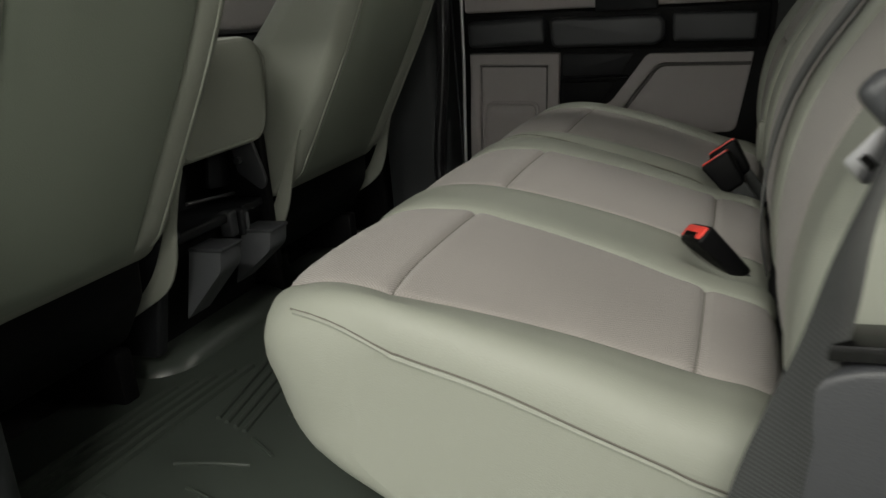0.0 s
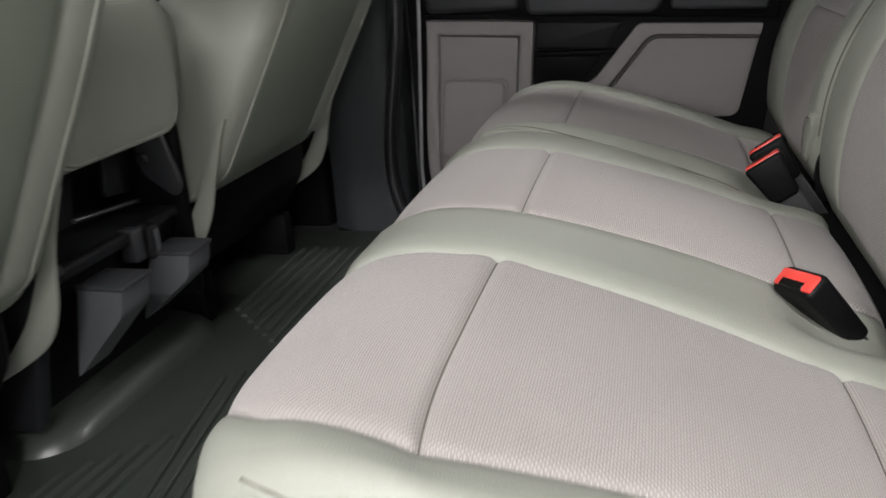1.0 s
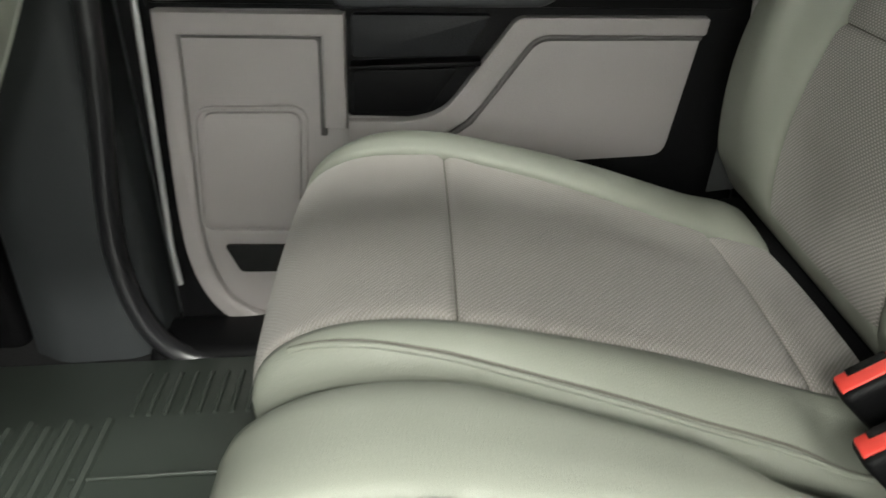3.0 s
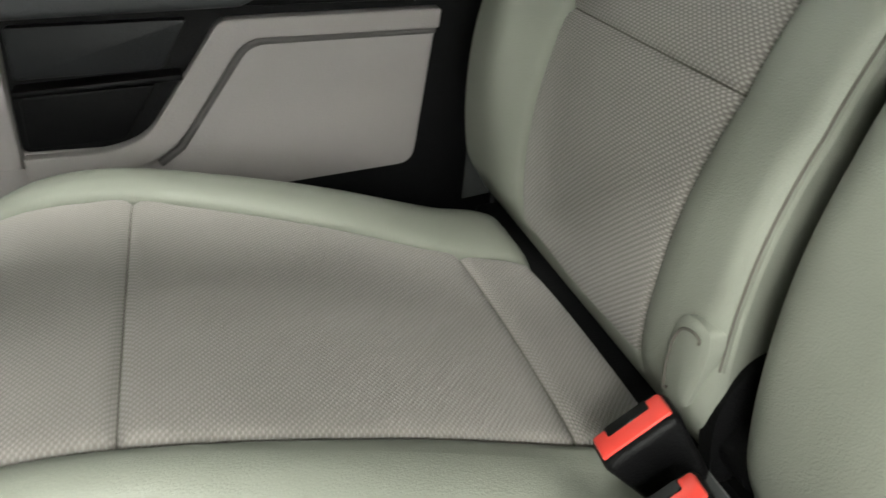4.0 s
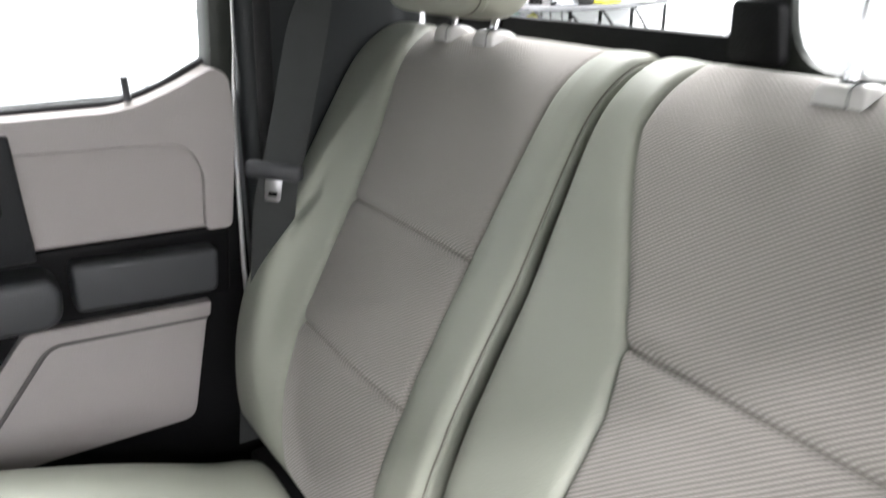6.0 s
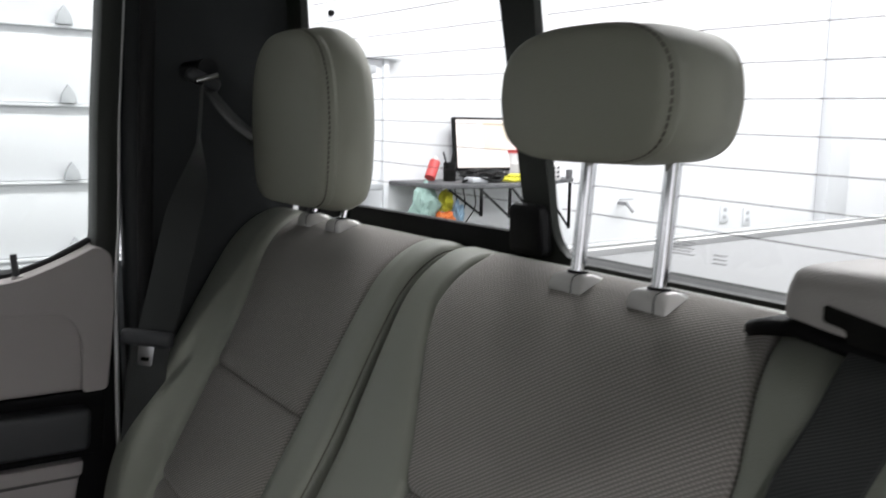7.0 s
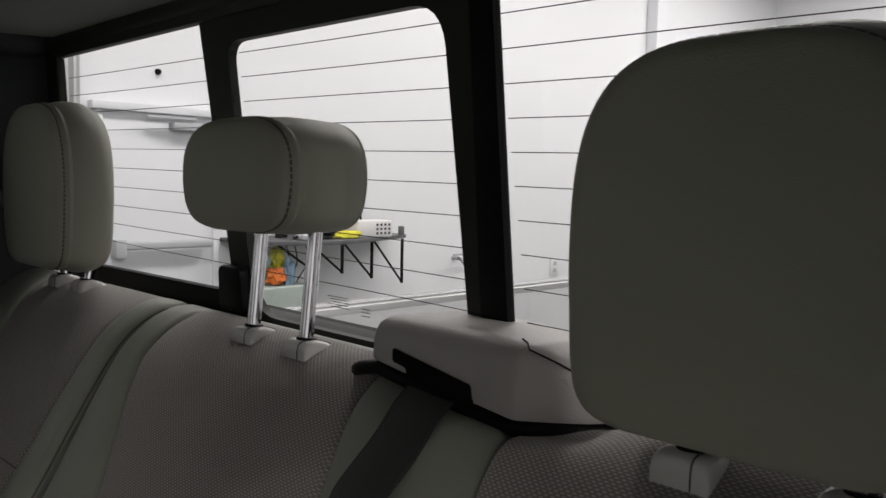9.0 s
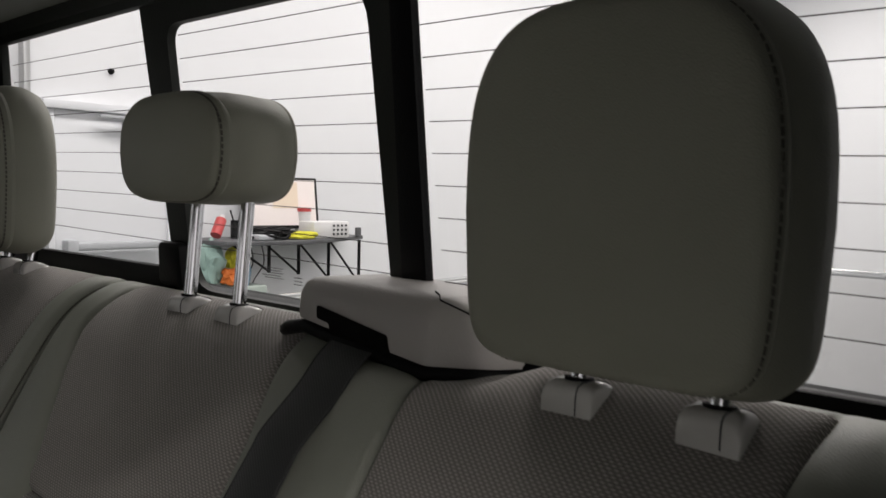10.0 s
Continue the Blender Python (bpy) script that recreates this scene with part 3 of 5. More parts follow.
part("lower_panel", prism(LOWER, 2.0965, 2.12, 0.003), TRIM, door)
part("pocket_frame", shell_band(curve_points([(-0.40, 0.086), (-0.50, 0.082), (-0.575, 0.086), (-0.63, 0.13), (-0.658, 0.21), (-0.660, 0.32), (-0.648, 0.50)], 5).tolist()
                                + [(-0.644, 0.587), (-0.393, 0.575), (-0.402, 0.415)], 0.032, DY + 0.014, 2.102, 0.008), TRIM, door)
part("corner_frame", prism(rounded([(-0.40, 0.428), (-0.31, 0.424), (-0.266, 0.436), (-0.166, 0.561), (0.0905, 0.551), (0.0865, 0.528), (-0.142, 0.5375), (-0.236, 0.418), (-0.300, 0.394), (-0.40, 0.396)], [0, 0.03, 0.04, 0.012, 0.004, 0.004, 0.022, 0.04, 0.03, 0]), DY + 0.014, 2.102, 0.008, 3), TRIM, door)
# dark tubes paint the crease shade inside the two trim frames
part("trim_gap", tube([(x, 2.0935, z) for x, z in [(0.0845, 0.5235)] + rounded([(0.08, 0.5237), (-0.1385, 0.5315), (-0.231, 0.4155)], [0, 0.02, 0]) + [(-0.258, 0.398)]], 0.0048, 8), CREASE_SHADE, door)
part("trim_gap", tube([(x, 2.0935, z) for x, z in [(-0.612, 0.553)] + rounded([(-0.60, 0.5525), (-0.4275, 0.5435), (-0.4365, 0.405)], [0, 0.012, 0])], 0.0046, 8), CREASE_SHADE, door)
part("speaker_cover", prism(rounded([(-0.603, 0.445), (-0.465, 0.440), (-0.485, 0.262), (-0.622, 0.268)], 0.02), 2.088, 2.099, 0.004), TRIM, door)
part("speaker_ring", tube([(p[0], 2.0905, p[1]) for p in rounded([(-0.611, 0.452), (-0.457, 0.447), (-0.478, 0.255), (-0.63, 0.261)], 0.024)], 0.003, 6, True), TRIM, door)
part("speaker_step", tube([(p[0], 2.0905, p[1]) for p in rounded([(-0.594, 0.436), (-0.473, 0.432), (-0.492, 0.27), (-0.613, 0.276)], 0.016)], 0.0016, 6, True), TRIM, door)
# solid black plate in the outline of the pocket slot
part("pocket_slot", prism(rounded([(-0.604, 0.236), (-0.44, 0.228), (-0.44, 0.184), (-0.585, 0.188)], 0.008), 2.092, 2.100), GLOSSBLACK, door, "black slot-shaped plate on the pocket panel")
part("bin_plate", prism(rounded([(-0.385, 0.572), (-0.20, 0.564), (-0.235, 0.512), (-0.388, 0.516)], 0.006), 2.086, 2.11, 0.003), CHARCOAL, door, "slate plastic plate")
part("bin_plate", prism(rounded([(-0.388, 0.496), (-0.246, 0.494), (-0.29, 0.434), (-0.394, 0.436)], 0.006), 2.090, 2.11, 0.003), BLACK, door)
part("bin_ledge", rbox((-0.392, 2.072, 0.500), (-0.215, 2.11, 0.508), 0.003), BLACK, door)
part("arm_band", prism(rounded([(-0.645, 0.69), (0.128, 0.668), (0.12, 0.562), (-0.16, 0.575), (-0.645, 0.598)], 0.01), 2.075, 2.12, 0.004), BLACK, door)
part("grab_block", rbox((-0.635, 2.045, 0.603), (-0.422, 2.10, 0.672), 0.014, 4), GREYDARK, door)
part("armrest", prism(rounded([(-0.405, 0.668), (-0.13, 0.658), (-0.115, 0.64), (-0.118, 0.6), (-0.14, 0.586), (-0.40, 0.594)], 0.018), 2.012, 2.10, 0.016, 4), GREYDARK, door)
part("grab_block", prism(rounded([(-0.100, 0.660), (0.100, 0.648), (0.094, 0.582), (-0.100, 0.590)], 0.012), 2.040, 2.10, 0.014, 3), GREYDARK, door)
UP = rounded([(-0.645, 0.695), (0.127, 0.672), (0.146, 0.82), (0.142, 0.89), (0.122, 0.904), (0.06, 0.876), (0.0, 0.856), (-0.645, 0.860)], [0.01, 0.01, 0.03, 0.03, 0.02, 0.06, 0.06, 0.01])
part("upper_panel", prism(UP, 2.066, 2.13, 0.012, 4), TRIM, door)
part("upper_frame", prism(rounded([(-0.645, 0.860), (0.0, 0.856), (0.06, 0.876), (0.122, 0.904), (0.142, 0.89), (0.146, 0.82), (0.127, 0.672), (0.088, 0.673), (0.094, 0.765), (0.070, 0.803), (-0.13, 0.812), (-0.645, 0.828)], [0.004, 0.06, 0.06, 0.02, 0.03, 0.03, 0.01, 0.01, 0.03, 0.04, 0.02, 0.004]), 2.053, 2.08, 0.011, 4), TRIM, door)
part("handle_panel", prism(rounded([(-0.291, 0.845), (-0.142, 0.84), (-0.135, 0.672), (-0.291, 0.675)], 0.006), 2.047, 2.06, 0.004), CHARCOAL, door, "charcoal handle panel")
part("handle_lever", rbox((-0.275, 2.028, 0.74), (-0.165, 2.046, 0.775), 0.008, 3), GLOSSBLACK, door)
pin = part("lock_pin", cyl((0.010, 2.072, 0.848), (0.007, 2.072, 0.897), 0.0048, 12), GREYDARK, door)
part("pin_collar", cyl((0.010, 2.072, 0.850), (0.010, 2.072, 0.864), 0.009, 14, 0.007), HOUSING, pin)
part("belt_seal", tube([(-0.645, 2.098, 0.862), (-0.2, 2.098, 0.860), (0.0, 2.098, 0.860), (0.06, 2.098, 0.879), (0.12, 2.098, 0.909)], 0.005, 8), SEAL, door)
part("window_frame", shell_band([(0.150, 0.855), (0.158, 0.92), (0.168, 1.1), (0.185, 1.30), (0.15, 1.36), (-0.62, 1.36), (-0.66, 1.34), (-0.655, 0.86)][::-1], 0.034, 2.07, 2.13, 0.006), FRAMEDARK, door)
dg = part("glass", rbox((-0.66, 2.105, 0.85), (0.15, 2.110, 1.35), 0), SIDEGLASS, door, "clear side window glass")
dg.visible_shadow = False
part("door_edge", tube([(0.146, 2.075, 0.36), (0.144, 2.075, 0.60), (0.150, 2.075, 0.82), (0.159, 2.075, 0.94), (0.166, 2.075, 1.1), (0.182, 2.075, 1.3)], 0.004, 8), ALU, door, "pale painted door edge")
part("front_edge", tube([(-0.670, 2.06, 0.19), (-0.672, 2.06, 0.25), (-0.654, 2.06, 0.58), (-0.645, 2.06, 0.86), (-0.648, 2.06, 1.3)], 0.0045, 8), ALU, door, "pale painted door edge")
structure("door_seal", tube(curve_points([(-0.64, 2.0, 1.34), (-0.665, 2.0, 1.0), (-0.690, 2.0, 0.60), (-0.722, 2.0, 0.36), (-0.728, 2.0, 0.26), (-0.712, 2.0, 0.165), (-0.67, 2.0, 0.105), (-0.60, 2.0, 0.085)], 8), 0.016, 12), SEAL,
          "shiny black rubber door seal", "seal")
structure("door_seal_rear", tube(curve_points([(0.19, 2.045, 0.12), (0.185, 2.045, 0.5), (0.190, 2.045, 0.85), (0.200, 2.045, 1.1), (0.215, 2.045, 1.34)], 8), 0.012, 12), CARPET, "black rubber door seal", "seal")

# ---- rear window ----
win = tagged(new("window_1"), "three-part rear cab window with a sliding middle pane and heater wires", "window", kind="structure")


def wx(z):
    return 0.462 + (1.33 - z) * 0.06


def wframe(name, pts, depth, front, material, r=0.004):
    """A frame piece in the leaning plane of the rear window, from (y, z) points."""
    bm = prism(pts, front, front + depth, r, axis="x")
    for v in bm.verts:
        v.co.x += wx(v.co.z)
    return part(name, bm, material, win)


wframe("top_frame", [(0.50, 1.36), (2.06, 1.36), (2.03, 1.327), (0.52, 1.327)], 0.016, -0.012, FRAMEDARK)
wframe("bottom_frame", [(1.452, 0.925), (2.06, 0.93), (2.04, 0.967), (1.46, 0.969)], 0.016, -0.010, BLACK)
wframe("bottom_frame", [(0.50, 0.925), (1.004, 0.925), (1.004, 0.950), (0.52, 0.950)], 0.016, -0.010, BLACK)
wframe("side_frame", rounded([(2.016, 1.33), (2.08, 1.36), (2.08, 0.93), (2.02, 0.96)], 0.01), 0.016, -0.012, FRAMEDARK)
wframe("side_frame", rounded([(0.538, 1.33), (0.46, 1.36), (0.46, 0.93), (0.534, 0.96)], 0.01), 0.016, -0.012, FRAMEDARK)
SL = rounded([(1.448, 1.296), (1.412, 0.944), (1.024, 0.944), (1.056, 1.293)], [0.03, 0.05, 0.05, 0.045], 6)
OUT = [(1.517, 1.335), (1.453, 0.928), (1.006, 0.928), (1.020, 1.335)]


def ring_frame(inner, outer, depth, front):
    """A frame between a rounded opening and a four-sided outer edge."""
    n = len(inner)
    q = n // 4
    bm = bmesh.new()
    faces = []
    for dep in (front, front + depth):
        vi = [bm.verts.new((dep + wx(p[1]), p[0], p[1])) for p in inner]
        vo = [bm.verts.new((dep + wx(p[1]), p[0], p[1])) for p in outer]
        faces.append((vi, vo))
    for vi, vo in faces:
        for c in range(4):
            for k in range(q - 1):
                bm.faces.new((vi[c * q + k], vi[c * q + k + 1], vo[c]))
            a, b = vi[c * q + q - 1], vi[((c + 1) * q) % n]
            bm.faces.new((a, b, vo[(c + 1) % 4], vo[c]))
    (ai, ao), (bi, bo) = faces
    for k in range(n):
        bm.faces.new((ai[k], ai[(k + 1) % n], bi[(k + 1) % n], bi[k]))
    for k in range(4):
        bm.faces.new((ao[k], ao[(k + 1) % 4], bo[(k + 1) % 4], bo[k]))
    return bm


part("slider_frame", ring_frame(SL, OUT, 0.012, -0.007), FRAMEDARK, win)
wframe("slider_post", [(1.020, 1.335), (0.990, 1.335), (0.971, 0.945), (1.008, 0.945)], 0.013, -0.012, BLACK)
wframe("latch", rounded([(1.474, 1.006), (1.418, 1.006), (1.412, 0.945), (1.476, 0.945)], 0.012), 0.018, -0.024, BLACK, 0.006)
gb = bmesh.new()
q = [gb.verts.new((wx(z) + 0.006, y, z)) for y, z in ((0.5, 0.93), (2.05, 0.93), (2.05, 1.345), (0.5, 1.345))]
gb.faces.new(q)
pane = part("glass", gb, GLASS, win, "lightly tinted glass", smooth=False)
pane.visible_shadow = False
for pane_name, a, b in (("far", 1.490, 2.006), ("middle", 1.03, 1.44), ("near", 0.54, 0.992)):
    for k in range(10):
        z0 = 1.2755 - 0.0311 * k
        lo, hi = a, b
        if pane_name == "middle":
            lo, hi = 1.028 + (z0 - 0.944) * 0.085, 1.404 + (z0 - 0.944) * 0.098
            if z0 < 0.965:
                continue
        if pane_name == "far":
            lo = 1.468 + (z0 - 0.95) * 0.15
        if pane_name == "near":
            hi = 0.958 + (z0 - 0.95) * 0.11
        zz = [z0 + 0.018 * (y - 1.06) + 0.0004 * math.sin(9 * y + k) for y in (lo, (lo + hi) / 2, hi)]
        part("heater_wire", tube([(wx(z) + 0.004, y, z) for y, z in zip((lo, (lo + hi) / 2, hi), zz)], 0.0006, 4), WIRE, win)

for i in range(5):
    part("glass_mark", rbox((wx(0.98) + 0.003, 1.226 + 0.004 * (i % 2), 0.9845 - 0.003 * i), (wx(0.98) + 0.005, 1.266 - 0.005 * (i % 3), 0.9851 - 0.003 * i), 0), MARK, win)
for i in range(3):
    part("glass_mark", rbox((wx(0.97) + 0.003, 1.190, 0.976 - 0.004 * i), (wx(0.97) + 0.005, 1.204, 0.9767 - 0.004 * i), 0), MARK, win)

# ---- truck bed behind ----
bed = thing("truck_bed", "grey truck bed with a soft grey cover and aluminium rails", "truck bed")
part("bed_cover", rbox((0.66, 0.46, 0.755), (3.35, 2.11, 0.785), 0.01), COVER, bed, "dark grey soft bed cover")
for yy in (2.115, 0.385):
    part("bed_rail", rbox((0.64, yy, 0.76), (3.36, yy + 0.06, 0.800), 0.006), ALU, bed, "ribbed aluminium cover rail")
    part("rail_rib", rbox((0.64, yy + 0.02, 0.80), (3.36, yy + 0.026, 0.806), 0.002), ALU, bed)
    part("bed_side", rbox((0.62, yy + (0.06 if yy > 1 else -0.12), -0.1), (3.4, yy + (0.18 if yy > 1 else 0.0), 0.79), 0.03, 3), PAINT, bed)
part("tailgate", rbox((3.405, 0.40, 0.1), (3.46, 2.16, 0.805), 0.02, 3), PAINT, bed)
part("bed_floor", rbox((0.63, 0.30, -0.095), (3.42, 2.26, 0.0), 0.01), BLACK, bed)
part("chassis", rbox((-2.0, 0.6, -0.2), (3.3, 2.0, -0.11), 0.02), BLACK, bed)
for wx0 in (-2.6, 2.2):
    for wy in (0.42, 1.90):
        w = part("wheel", cyl((wx0, wy, -0.17), (wx0, wy + 0.26, -0.17), 0.40, 40), SEAL, bed)
        part("rim", cyl((wx0, wy - 0.005, -0.17), (wx0, wy + 0.265, -0.17), 0.23, 24), STEEL, w)

# ---- rear seat ----
CP = [(0.105, 0.20), (-0.05, 0.205), (-0.24, 0.224), (-0.352, 0.248), (-0.418, 0.287), (-0.441, 0.342), (-0.445, 0.39), (-0.430, 0.425), (-0.395, 0.447), (-0.35, 0.456), (-0.285, 0.453), (-0.20, 0.436),
      (-0.09, 0.405), (0.026, 0.364), (0.078, 0.351), (0.104, 0.333), (0.112, 0.28)]
BP = [(0.140, 0.325), (0.116, 0.36), (0.108, 0.43), (0.118, 0.52), (0.146, 0.60), (0.193, 0.672), (0.244, 0.741), (0.300, 0.822), (0.342, 0.879), (0.366, 0.906), (0.394, 0.926), (0.428, 0.940), (0.454, 0.944), (0.470, 0.934), (0.474, 0.90),
      (0.44, 0.75), (0.37, 0.55), (0.28, 0.35), (0.2, 0.31)]


def cs(x, z):
    return span(CP, x, z)


def bs(x, z):
    return span(BP, x, z)


c_f0, c_s1, c_s2, c_end = cs(-0.441, 0.36), cs(-0.278, 0.4518), cs(0.026, 0.364), cs(0.107, 0.32)
b_f0, b_m, b_u, b_h, b_top = bs(0.112, 0.38), bs(0.146, 0.60), bs(0.244, 0.741), bs(0.342, 0.879), bs(0.445, 0.943)


def piping(parent, ss, grid, col0, col1, s0, s1, run=0.3, r=0.0026, line=None):
    """A welt along the rolled edge with its seam beside it; it slips from column col0 to col1, or follows a line of (x, z).
    Columns below zero lie on the end panel, one per centimetre."""
    rows = [i for i in range(len(ss)) if s0 <= ss[i] <= s1]
    fine = np.linspace(-5, 7.5, 126)

    def at(i, c):
        if c < 0:
            return grid[i, 0] + np.array([0, -0.0004, 0.01 * c])
        k = int(c)
        return grid[i, k] * (1 - c + k) + grid[i, k + 1] * (c - k)

    cs_ = []
    for i in rows:
        u = min(1, (ss[i] - s0) / (s1 - s0) / run)
        c = col0 + (col1 - col0) * (1 - (1 - u) ** 2)
        if line:
            c = fine[np.argmin([abs(p[2] - np.interp(p[0], [a for a, b in line], [b for a, b in line])) for p in (at(i, q) for q in fine)])]
        cs_.append(c)
    cs_ = np.array(cs_)
    for _ in range(8):
        cs_[1:-1] = 0.25 * cs_[:-2] + 0.5 * cs_[1:-1] + 0.25 * cs_[2:]
    for name, shift, rad, material in (("piping", 0.0, r, VINYL), ("seam", 0.45, 0.0012, THREAD)):
        ob = part(name, tube([tuple(at(i, c + shift)) for i, c in zip(rows, cs_)], rad, 6), material, parent)
    return ob


def welt(parent, grid, rows, y, r=0.0028):
    """A raised welt down a shell at the given y."""
    pts = []
    for i in rows:
        k = int(np.argmin(np.abs(grid[i, :, 1] - y)))
        pts.append(tuple(grid[i, k]))
    return part("welt", tube(pts, r, 6), VINYL, parent)


GAP60 = [(c_f0, 1.490), (c_s1, 1.484), (cs(-0.20, 0.436), 1.470), (cs(-0.09, 0.405), 1.448), (c_s2, 1.440), (c_end, 1.438)]
seat60 = thing("rear_bench_seat", "two-place grey vinyl rear bench seat with woven cloth inserts", "car seat", "rear seats")
ss, grid, top = seat_shell(seat60, CP, [0.545, [(c_f0, 0.70), (cs(-0.430, 0.425), 0.665), (cs(-0.395, 0.447), 0.628), (c_s1, 0.600), (c_s2, 0.652), (c_end, 0.66)], [(c_f0, 0.925), (c_s1, 0.921), (c_s2, 0.888), (c_end, 0.88)], 1.063, 1.353, GAP60], "bibib",
                           (c_f0, c_end), (c_s1, c_s2), CLOTH, VINYL, r=0.05, bolster=0.007, cover_label="smooth grey-green vinyl cushion cover",
                           cloth_label="woven taupe cloth insert", top_span=(c_f0 - 0.02, c_end + 0.02),
                           plan={"x": -0.20, "run": 0.20, "r": (0.17, 0.05), "depth": 0.105, "hollows": [(0.03, 1.45, 0.10, 0.045, 0.035), (0.07, 1.0, 0.07, 0.05, 0.022)]})
piping(top, ss, grid, 6.0, 1.9, cs(-0.42, 0.435), c_end, line=[(-0.40, 0.462), (-0.375, 0.458), (-0.345, 0.447), (-0.32, 0.437), (-0.30, 0.429), (-0.244, 0.408), (-0.188, 0.392), (-0.134, 0.374), (-0.082, 0.353), (-0.031, 0.333), (0.018, 0.314), (0.058, 0.298), (0.11, 0.278)])
seat40 = thing("rear_single_seat", "single grey vinyl rear seat with woven cloth insert", "car seat", "rear seats")
ss, grid, top = seat_shell(seat40, CP, [[(q, y + 0.009) for q, y in GAP60], 1.54, [(c_f0, 1.89), (c_s1, 1.883), (c_s2, 1.827), (c_end, 1.82)], 1.968], "bib", (c_f0, c_end), (c_s1, c_s2), CLOTH, VINYL, r=0.042,
                           cover_label="smooth grey-green vinyl cushion cover", cloth_label="woven taupe cloth insert", top_span=(c_f0 - 0.02, c_end + 0.02), bolster=0.008,
                           plan={"x": -0.20, "run": 0.20, "r": (0.06, 0.12), "depth": 0.05, "hollows": [(0.06, 1.49, 0.06, 0.03, 0.02)]})
piping(top, ss, grid, 6.4, 2.5, cs(-0.42, 0.43), c_end)
NI = [(b_f0, 0.905), (b_m, 0.905), (b_u, 0.90), (b_h, 0.90), (b_top, 0.912)]
CR = [(b_f0, 1.03), (b_m, 1.035), (bs(0.32, 0.85), 1.056), (bs(0.385, 0.920), 1.080), (b_top, 1.092)]
CL = [(b_f0, 1.350), (b_m, 1.346), (bs(0.21, 0.694), 1.350), (bs(0.244, 0.741), 1.368), (bs(0.288, 0.805), 1.412), (bs(0.325, 0.858), 1.456), (bs(0.355, 0.894), 1.476), (b_top, 1.484)]
GN = [(b_f0, 1.476), (b_m, 1.485), (b_u, 1.507), (b_h, 1.534), (b_top, 1.542)]
GF = [(b_f0, 1.505), (b_m, 1.499), (b_u, 1.518), (b_h, 1.544), (b_top, 1.552)]
ss60, grid60, top = seat_shell(seat60, BP, [0.505, [(b_f0, 0.66), (b_u, 0.62), (b_top, 0.585)], NI, CR, CL, GN], "bibib", (b_f0, b_top), (b_u,), CLOTH_BACK, VINYL, r=0.024, bolster=0.007, groove=0.007,
                               cover_name="backrest", cover_label="smooth grey-green vinyl backrest cover", cloth_label="woven taupe cloth insert", top_span=(b_f0 - 0.03, b_top + 0.02),
                               plan={"x": -9.0, "run": 1.0, "r": (0.05, 0.05), "depth": 0.0, "hollows": [(0.452, 0.915, 0.055, 0.095, 0.024)]})
ss40, grid40, top = seat_shell(seat40, BP, [GF, [(b_f0, 1.608), (bs(0.110, 0.47), 1.594), (b_m, 1.577), (b_u, 1.599), (b_h, 1.612), (b_top, 1.622)],
                                            [(b_f0, 1.862), (b_m, 1.845), (b_u, 1.882), (bs(0.30, 0.823), 1.91), (b_h, 1.945), (b_top, 2.0)], [(b_f0, 2.035), (b_m, 2.045), (b_u, 2.065), (b_h, 2.085), (b_top, 2.085)]],
                               "bib", (b_f0, b_top), (b_m, b_u), CLOTH_BACK, VINYL, r=0.017, cover_name="backrest", cover_label="smooth grey-green vinyl backrest cover",
                               cloth_label="woven taupe cloth insert", top_span=(b_f0 - 0.03, b_top + 0.02), bolster=0.010, groove=0.0045)
# welts along the inner edges of the two backrests
for g, s_all, owner, cols in ((grid40, ss40, top, (1, 2)),):
    rows = [i for i in range(len(s_all)) if b_f0 + 0.05 < s_all[i] < b_top]
    part("edge_welt", tube([tuple(g[i, cols[0]]) for i in rows], 0.0024, 6), VINYL, owner)
    part("seam", tube([tuple(g[i, cols[0] + 1]) for i in rows], 0.0011, 5), THREAD, owner)
# frame and hinge under the backrests
part("cross_beam", rbox((0.10, 0.56, 0.18), (0.20, 2.0, 0.33), 0.01), BLACK, seat60, "black steel seat frame")
part("rail", rbox((0.13, 1.40, 0.325), (0.142, 2.0, 0.345), 0.004), GLOSSBLACK, seat60)
part("riser", rbox((-0.2, 0.62, 0.09), (-0.14, 0.66, 0.24), 0.005), BLACK, seat60)
part("riser", rbox((-0.2, 1.9, 0.09), (-0.14, 1.94, 0.24), 0.005), BLACK, seat40)
part("under_box", rbox((-0.28, 0.60, 0.095), (0.10, 1.97, 0.225), 0.02), BLACK, seat60)
part("hinge_cover", puff(rounded([(0.112, 0.33), (0.106, 0.40), (0.125, 0.437), (0.20, 0.437), (0.22, 0.36)], 0.02), [(1.496, 0.012), (1.500, 0.0), (1.516, 0.0), (1.520, 0.012)], "y"), BLACK, seat60)
part("hinge_pin", cyl((0.135, 1.47, 0.372), (0.135, 1.54, 0.372), 0.022, 20), BLACK, seat60)
part("hinge_flap", puff(rounded([(1.521, 0.392), (1.511, 0.426), (1.506, 0.444), (1.504, 0.458), (1.506, 0.468), (1.518, 0.471), (1.535, 0.467), (1.547, 0.447), (1.553, 0.416), (1.550, 0.385)], [0.01, 0.02, 0.02, 0.008, 0.006, 0.02, 0.012, 0.015, 0.02, 0.008]), [(0.0935, 0.006), (0.096, 0.0), (0.118, 0.0), (0.122, 0.004)], "x", 0.002), VINYL, seat40, "stitched grey flap over the hinge")
part("seam", tube([(0.0923, y, z) for y, z in rounded([(1.543, 0.394), (1.5455, 0.416), (1.540, 0.445), (1.531, 0.459), (1.518, 0.463), (1.510, 0.461)], 0.008)], 0.0012, 5), THREAD, seat40)


